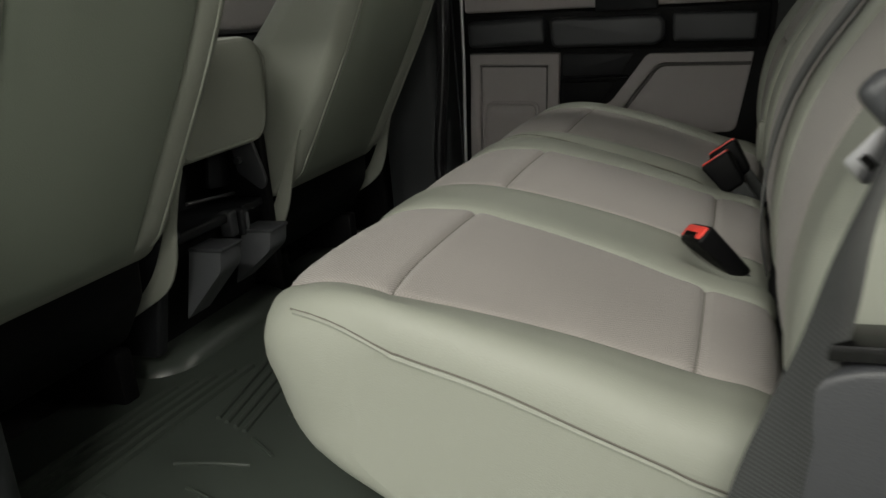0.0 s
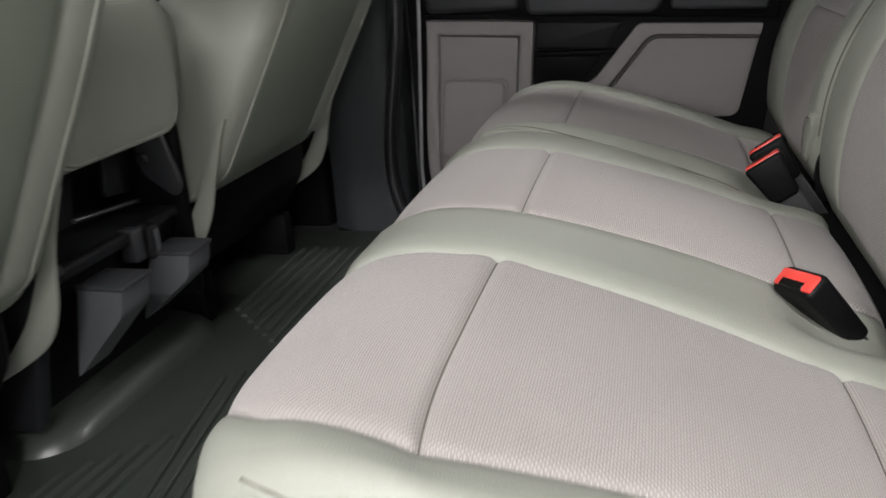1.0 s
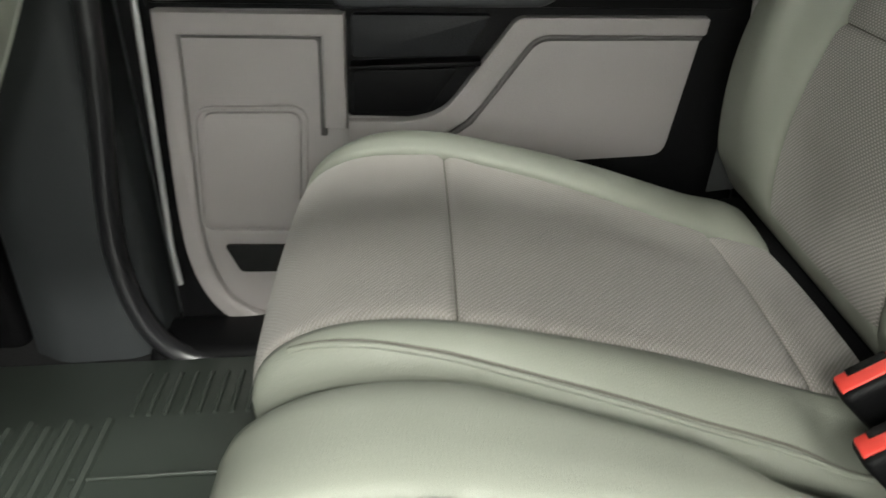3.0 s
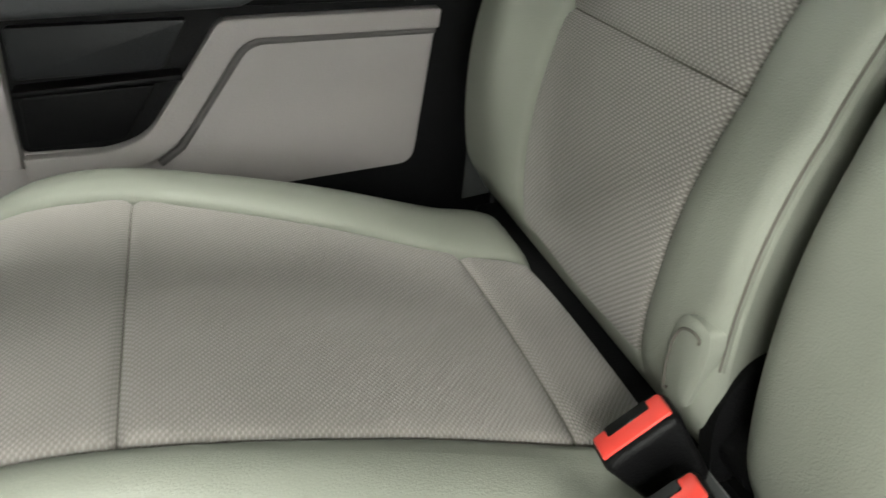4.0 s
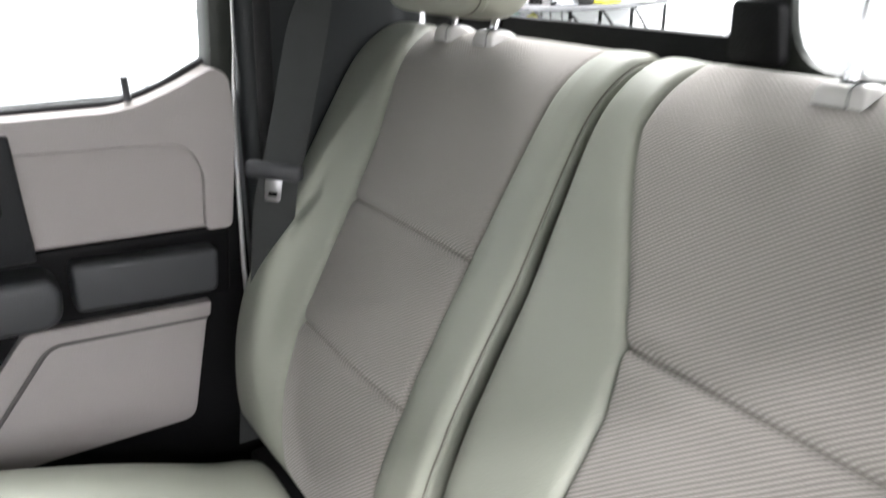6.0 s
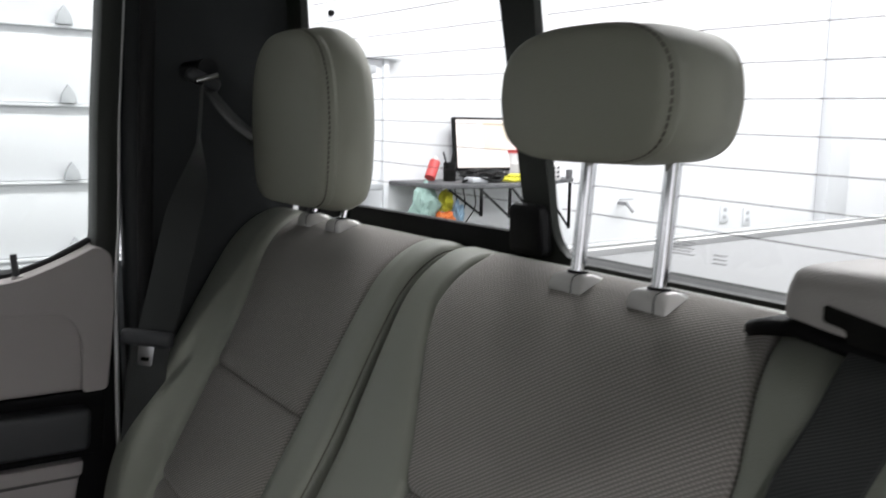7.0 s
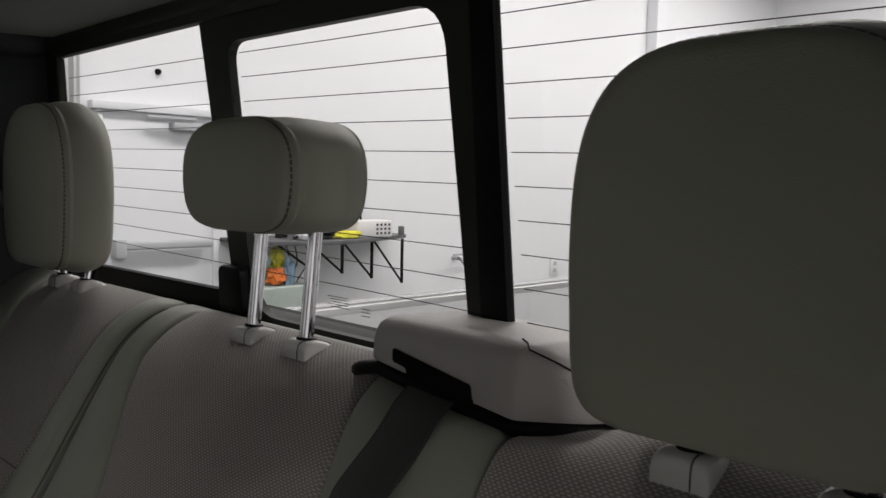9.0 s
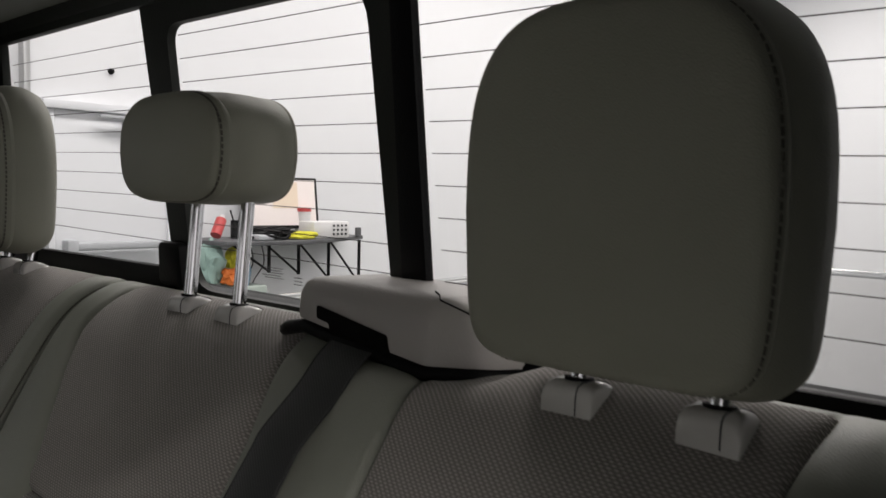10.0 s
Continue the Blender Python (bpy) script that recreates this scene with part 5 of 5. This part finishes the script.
def rib(a, b, r=0.0042):
    part("rib", tube([(*a, FLOOR + 0.0012), ((a[0] + b[0]) / 2, (a[1] + b[1]) / 2, FLOOR + 0.003), (*b, FLOOR + 0.0015)], r, 6), RUBBER, fm)


for k in range(8):
    x = -0.905 + 0.0255 * k
    if k < 5:
        rib((x - 0.006, 0.55), (x + 0.022 - 0.0022 * k, 0.970 + 0.0265 * k), 0.0075)
    rib((x + 0.005, 1.50 - 0.024 * k), (x, 1.84 + 0.012 * (k % 2)), 0.0066)
for k in range(4):
    rib((-0.734 + 0.023 * k, 0.885 - 0.01 * k), (-0.795 + 0.024 * k, 1.25 + 0.02 * k), 0.0046)
for k in range(3):
    rib((-0.545 + 0.018 * k, 1.30), (-0.545 + 0.018 * k, 1.58))
for k in range(18):
    rib((-0.70 + 0.022 * k, 1.86), (-0.70 + 0.022 * k, 1.95), 0.0036)
for a, b in (((-0.74, 1.745), (-0.40, 1.75)), ((-0.62, 1.52), (-0.645, 1.42)), ((-0.645, 1.42), (-0.66, 1.33)), ((-0.60, 1.60), (-0.62, 1.52)), ((-0.70, 1.52), (-0.68, 1.52)), ((-0.66, 1.40), (-0.62, 1.40)), ((-0.66, 1.33), (-0.61, 1.33)),
             ((-0.72, 0.75), (-0.60, 0.77)), ((-0.64, 0.84), (-0.58, 0.80)), ((-0.66, 0.70), (-0.60, 0.68)), ((-0.62, 0.92), (-0.55, 0.90)), ((-0.78, 0.66), (-0.60, 0.60))):
    rib(a, b, 0.0028)

# ---- garage contents ----
gd = thing("garage_door", "white sectional garage door with grey hinges", "garage door")
for k in range(7):
    z = GROUND + 0.02 + 0.345 * k
    part("section", rbox((-3.0, WY - 0.05, z), (1.35, WY - 0.01, z + 0.339), 0.006), WDOOR, gd)
    part("ledge", rbox((-3.0, WY - 0.075, z + 0.329), (1.35, WY - 0.045, z + 0.343), 0.003), WDOOR, gd)
    for x in (-2.0, -0.7, 0.62):
        part("hinge", prism(rounded([(x - 0.035, z + 0.345), (x + 0.035, z + 0.345), (x + 0.028, z + 0.385), (x, z + 0.43), (x - 0.028, z + 0.385)], 0.006), WY - 0.09, WY - 0.055, 0.004), GREYPAINT, gd)
for x in (1.38, 1.50):
    part("track", rbox((x, WY - 0.09, GROUND), (x + 0.035, WY - 0.02, CEIL - 0.1), 0.008), ALU, gd, "galvanised door track")

wd = thing("door_1", "white flush garage side door with closer and push bar", "door", kind="structure")
part("door_leaf", rbox((1.47 + 0.2, WY - 0.03, GROUND + 0.01), (2.30, WY - 0.012, 1.47), 0.004), WDOOR, wd)
part("head_frame", rbox((1.60, WY - 0.07, 1.47), (2.42, WY - 0.002, 1.515), 0.006), WDOOR, wd)
part("side_frame", rbox((2.30, WY - 0.045, GROUND), (2.335, WY - 0.002, 1.47), 0.004), WDOOR, wd)
part("side_frame", rbox((1.63, WY - 0.045, GROUND), (1.665, WY - 0.002, 1.47), 0.004), WDOOR, wd)
cl = part("closer", rbox((2.03, WY - 0.10, 1.385), (2.22, WY - 0.03, 1.43), 0.008), GREYPAINT, wd, "grey door closer")
part("closer_arm", rbox((1.88, WY - 0.11, 1.44), (2.16, WY - 0.08, 1.455), 0.003), GREYPAINT, cl)
pb = part("push_bar", rbox((1.72, WY - 0.10, 0.73), (2.27, WY - 0.06, 0.775), 0.012, 3), GREYPAINT, wd, "grey push bar")
part("bar_end", rbox((1.70, WY - 0.11, 0.69), (1.76, WY - 0.03, 0.79), 0.01), GREYPAINT, pb)

sh = thing("wall_shelf", "dark wall shelf on black steel brackets", "shelf")
part("board", prism([(2.36, WY - 0.06), (2.45, WY - 0.42), (2.86, WY - 0.53), (3.12, WY - 0.46), (3.62, WY - 0.26), (3.62, WY - 0.01), (2.36, WY - 0.01)], 0.752, 0.778, 0.004, axis="z"), BENCH, sh)
part("end_stop", rbox((3.52, WY - 0.31, 0.778), (3.56, WY - 0.29, 0.835), 0.003), BENCH, sh)
for x, y, zl, dx in ((2.80, WY - 0.33, 0.575, 0.25), (3.045, WY - 0.30, 0.548, 0.25), (3.287, WY - 0.30, 0.501, 0.24), (3.551, WY - 0.30, 0.453, 0.25)):
    b = part("bracket", rbox((x - 0.008, y - 0.008, zl), (x + 0.008, y + 0.008, 0.752), 0.002), BLACK, sh)
    part("strut", cyl((x - dx, y, 0.748), (x, y, zl + 0.008), 0.0075, 8), BLACK, b)
SZ = 0.778
mon = thing("monitor", "thin black computer monitor leaning back on the shelf", "monitor")
mm = Matrix.Translation((3.035, WY - 0.14, SZ + 0.02)) @ pose(0, 0, 0, -8, 0, -8)
part("case", rbox((-0.27, -0.012, 0.03), (0.27, 0.012, 0.36), 0.006, 2, mm), BLACK, mon)
part("screen", rbox((-0.25, -0.0145, 0.05), (0.25, -0.011, 0.345), 0.001, 1, mm), glow_mat("screen_glow", (0.80, 0.72, 0.70), 0.35), mon, "pale lit screen")
part("picture_block", rbox((-0.06, -0.0165, 0.16), (0.12, -0.0140, 0.33), 0.001, 1, mm), glow_mat("screen_patch", (0.75, 0.62, 0.50), 0.3), mon, "beige picture on the screen")
part("foot", rbox((-0.12, -0.08, -0.02), (0.12, 0.06, -0.004), 0.006, 2, mm), BLACK, mon)
part("stem", rbox((-0.02, 0.0, -0.01), (0.02, 0.02, 0.06), 0.004, 2, mm), BLACK, mon)
YEL, ORANGE, TEAL, REDC, BLUE, CLEAR = (mat("yellow_cloth", (0.65, 0.60, 0.05), 0.9), mat("orange_cloth", (0.65, 0.16, 0.03), 0.8), mat("teal_cloth", (0.30, 0.43, 0.39), 0.9), mat("red_plastic", (0.55, 0.06, 0.06), 0.4),
                                        mat("blue_plastic", (0.22, 0.34, 0.45), 0.4), mat("milky_plastic", (0.42, 0.48, 0.44), 0.3))
WHITEP = mat("white_plastic", (0.72, 0.70, 0.70), 0.5)


def lump(center, size, seed, squash=0.25):
    """A crumpled soft heap."""
    bm = bmesh.new()
    bmesh.ops.create_icosphere(bm, subdivisions=4, radius=1)
    for v in bm.verts:
        n = noise.fractal(v.co * 1.7 + Vector((seed * 7.1, seed * 3.3, 0)), 0.9, 2.1, 4)
        v.co *= 1 + squash * n
        v.co.z = max(v.co.z, -0.7)
    bmesh.ops.scale(bm, vec=size, verts=bm.verts)
    bmesh.ops.translate(bm, vec=center, verts=bm.verts)
    return bm


gl = thing("work_glove", "yellow work glove lying on the shelf", "glove")
part("glove_body", lump((2.98, WY - 0.42, SZ + 0.022), (0.11, 0.05, 0.026), 3), YEL, gl)
tl = thing("tool_heap", "black power tool and cables heaped on the shelf", "tools")
part("tool_body", lump((2.80, WY - 0.34, SZ + 0.035), (0.13, 0.09, 0.045), 5, 0.5), BLACK, tl)
part("cable", tube(curve_points([(2.62, WY - 0.38, SZ + 0.01), (2.70, WY - 0.44, SZ + 0.03), (2.82, WY - 0.46, SZ + 0.012), (2.92, WY - 0.40, SZ + 0.05), (3.0, WY - 0.36, SZ + 0.012)], 6), 0.008, 6), BLACK, tl)
for k, cx in enumerate((2.66, 2.72, 2.80)):
    hc = thing("hanging_cable", "thin black cable hanging from the shelf along the wall", "cable", "hanging cables")
    part("cord", tube(curve_points([(cx, WY - 0.25, SZ - 0.03), (cx + 0.04, WY - 0.22, 0.62), (cx - 0.03, WY - 0.2, 0.48), (cx + 0.03 * k, WY - 0.2, 0.30), (cx + 0.05, WY - 0.2, 0.10)], 6), 0.004, 6), BLACK, hc)
kb = thing("grey_gadget", "small grey plastic device on the shelf", "device")
part("case", rbox((2.64, WY - 0.45, SZ), (2.76, WY - 0.36, SZ + 0.035), 0.012, 3), GREYPAINT, kb)
pc = thing("pen_cup", "black pen cup with pens on the shelf", "pen cup")
part("cup", cyl((2.66, WY - 0.20, SZ), (2.66, WY - 0.20, SZ + 0.11), 0.038, 16), BLACK, pc)
for dx, dy in ((-0.015, 0.01), (0.012, -0.012), (0.02, 0.012)):
    part("pen", cyl((2.66 + dx, WY - 0.20 + dy, SZ + 0.10), (2.66 + dx * 2.2, WY - 0.20 + dy * 2, SZ + 0.17), 0.005, 6), BLACK, pc)
rb = thing("red_can", "red spray can tipped against the wall", "spray can")
part("can", cyl((2.49, WY - 0.24, SZ + 0.025), (2.55, WY - 0.205, SZ + 0.115), 0.032, 16), REDC, rb)
part("cap", cyl((2.55, WY - 0.205, SZ + 0.115), (2.562, WY - 0.198, SZ + 0.135), 0.018, 12), WHITEP, rb)
wb = thing("white_basket", "white perforated plastic basket on the shelf", "basket")
part("basket_wall", rbox((3.07, WY - 0.42, SZ), (3.36, WY - 0.26, SZ + 0.105), 0.012, 2), WHITEP, wb)
for i in range(4):
    for k in range(3):
        part("hole", rbox((3.22 + i * 0.033, WY - 0.423, SZ + 0.018 + k * 0.027), (3.236 + i * 0.033, WY - 0.418, SZ + 0.032 + k * 0.027), 0.001, 1), GREYDARK, wb)
rl = thing("red_lid_jar", "white jar with a red lid behind the basket", "jar")
part("jar_body", cyl((3.20, WY - 0.14, SZ), (3.20, WY - 0.14, SZ + 0.16), 0.05, 20), WHITEP, rl)
part("lid", cyl((3.20, WY - 0.14, SZ + 0.16), (3.20, WY - 0.14, SZ + 0.182), 0.054, 20), REDC, rl)
cart = thing("wash_caddy", "clear plastic box full of bright cleaning cloths and brushes", "plastic box")
part("box_wall", prism(rounded([(2.36, 0.515), (2.73, 0.515), (2.71, 0.34), (2.38, 0.34)], 0.02), WY - 0.42, WY - 0.12, 0.01, 3), CLEAR, cart, "milky clear plastic box")
part("stand", rbox((2.40, WY - 0.40, GROUND), (2.70, WY - 0.14, 0.34), 0.01), WHITEP, cart, "white stand")
for nm, c, sz, mt, sd in (("teal_towel", (2.44, WY - 0.27, 0.62), (0.08, 0.07, 0.13), TEAL, 1), ("orange_cloth", (2.525, WY - 0.35, 0.565), (0.055, 0.05, 0.055), ORANGE, 2), ("yellow_brush", (2.60, WY - 0.25, 0.66), (0.04, 0.04, 0.075), YEL, 4),
                          ("blue_bottle", (2.615, WY - 0.35, 0.575), (0.035, 0.035, 0.09), BLUE, 6), ("green_cloth", (2.66, WY - 0.24, 0.53), (0.05, 0.05, 0.05), TEAL, 7)):
    t = thing(nm, nm.replace("_", " ") + " standing in the plastic wash box", nm.split("_")[1])
    part(nm.split("_")[1] + "_body", lump(c, sz, sd, 0.45), mt, t)
fc = thing("wall_tap", "small chrome tap on the white wall", "tap")
part("pipe", cyl((4.35, WY, 0.56), (4.35, WY - 0.07, 0.56), 0.014, 12), STEEL, fc)
part("spout", cyl((4.35, WY - 0.07, 0.57), (4.38, WY - 0.12, 0.50), 0.012, 12), STEEL, fc)
part("handle", rbox((4.28, WY - 0.085, 0.585), (4.42, WY - 0.065, 0.60), 0.005, 2), GREYPAINT, fc)
for x, z in ((5.63, 0.42), (5.95, 0.38)):
    o = thing("wall_outlet", "white power outlet plate on the wall", "outlet", "wall outlets")
    part("plate", rbox((x - 0.055, WY - 0.012, z - 0.075), (x + 0.055, WY - 0.001, z + 0.075), 0.004), WDOOR, o)
    for dz in (-0.03, 0.03):
        part("socket", rbox((x - 0.022, WY - 0.015, z + dz - 0.016), (x + 0.022, WY - 0.011, z + dz + 0.016), 0.003), GREYPAINT, o)
tagged(part("wall_column", rbox((7.0, WY - 0.12, GROUND), (7.36, WY - 0.002, CEIL), 0.01), WDOOR), "white boxed column on the garage wall", "column", kind="structure")
nt_ = thing("wall_notice", "pale grey notice board on the white wall", "notice board")
part("board", rbox((8.72, WY - 0.02, 0.62), (9.55, WY - 0.002, 1.15), 0.004), WHITEP, nt_)
part("board_frame", rbox((8.68, WY - 0.03, 0.55), (9.60, WY - 0.002, 0.62), 0.004), WDOOR, nt_)
sp = thing("wall_camera", "small black dome on the wall above the door", "wall camera")
part("dome", puff([(1.985 + 0.017 * math.cos(a), 1.70 + 0.017 * math.sin(a)) for a in [k * math.pi / 10 for k in range(20)]], [(WY - 0.002, 0.0), (WY - 0.02, 0.003), (WY - 0.03, 0.011)], "y"), BLACK, sp)


# ---- finish: every thing's Empty at the base of its parts ----
bpy.context.view_layer.update()
for ob in list(scene.objects):
    if ob.type == "EMPTY" and ob.parent is None and ob.children:
        lo, hi = Vector((1e9,) * 3), Vector((-1e9,) * 3)
        for ch in ob.children_recursive:
            for c in ch.bound_box:
                for i in range(3):
                    lo[i], hi[i] = min(lo[i], c[i]), max(hi[i], c[i])
        base = Vector(((lo.x + hi.x) / 2, (lo.y + hi.y) / 2, lo.z))
        ob.location = base
        for ch in ob.children:
            ch.matrix_parent_inverse = Matrix.Translation(-base)
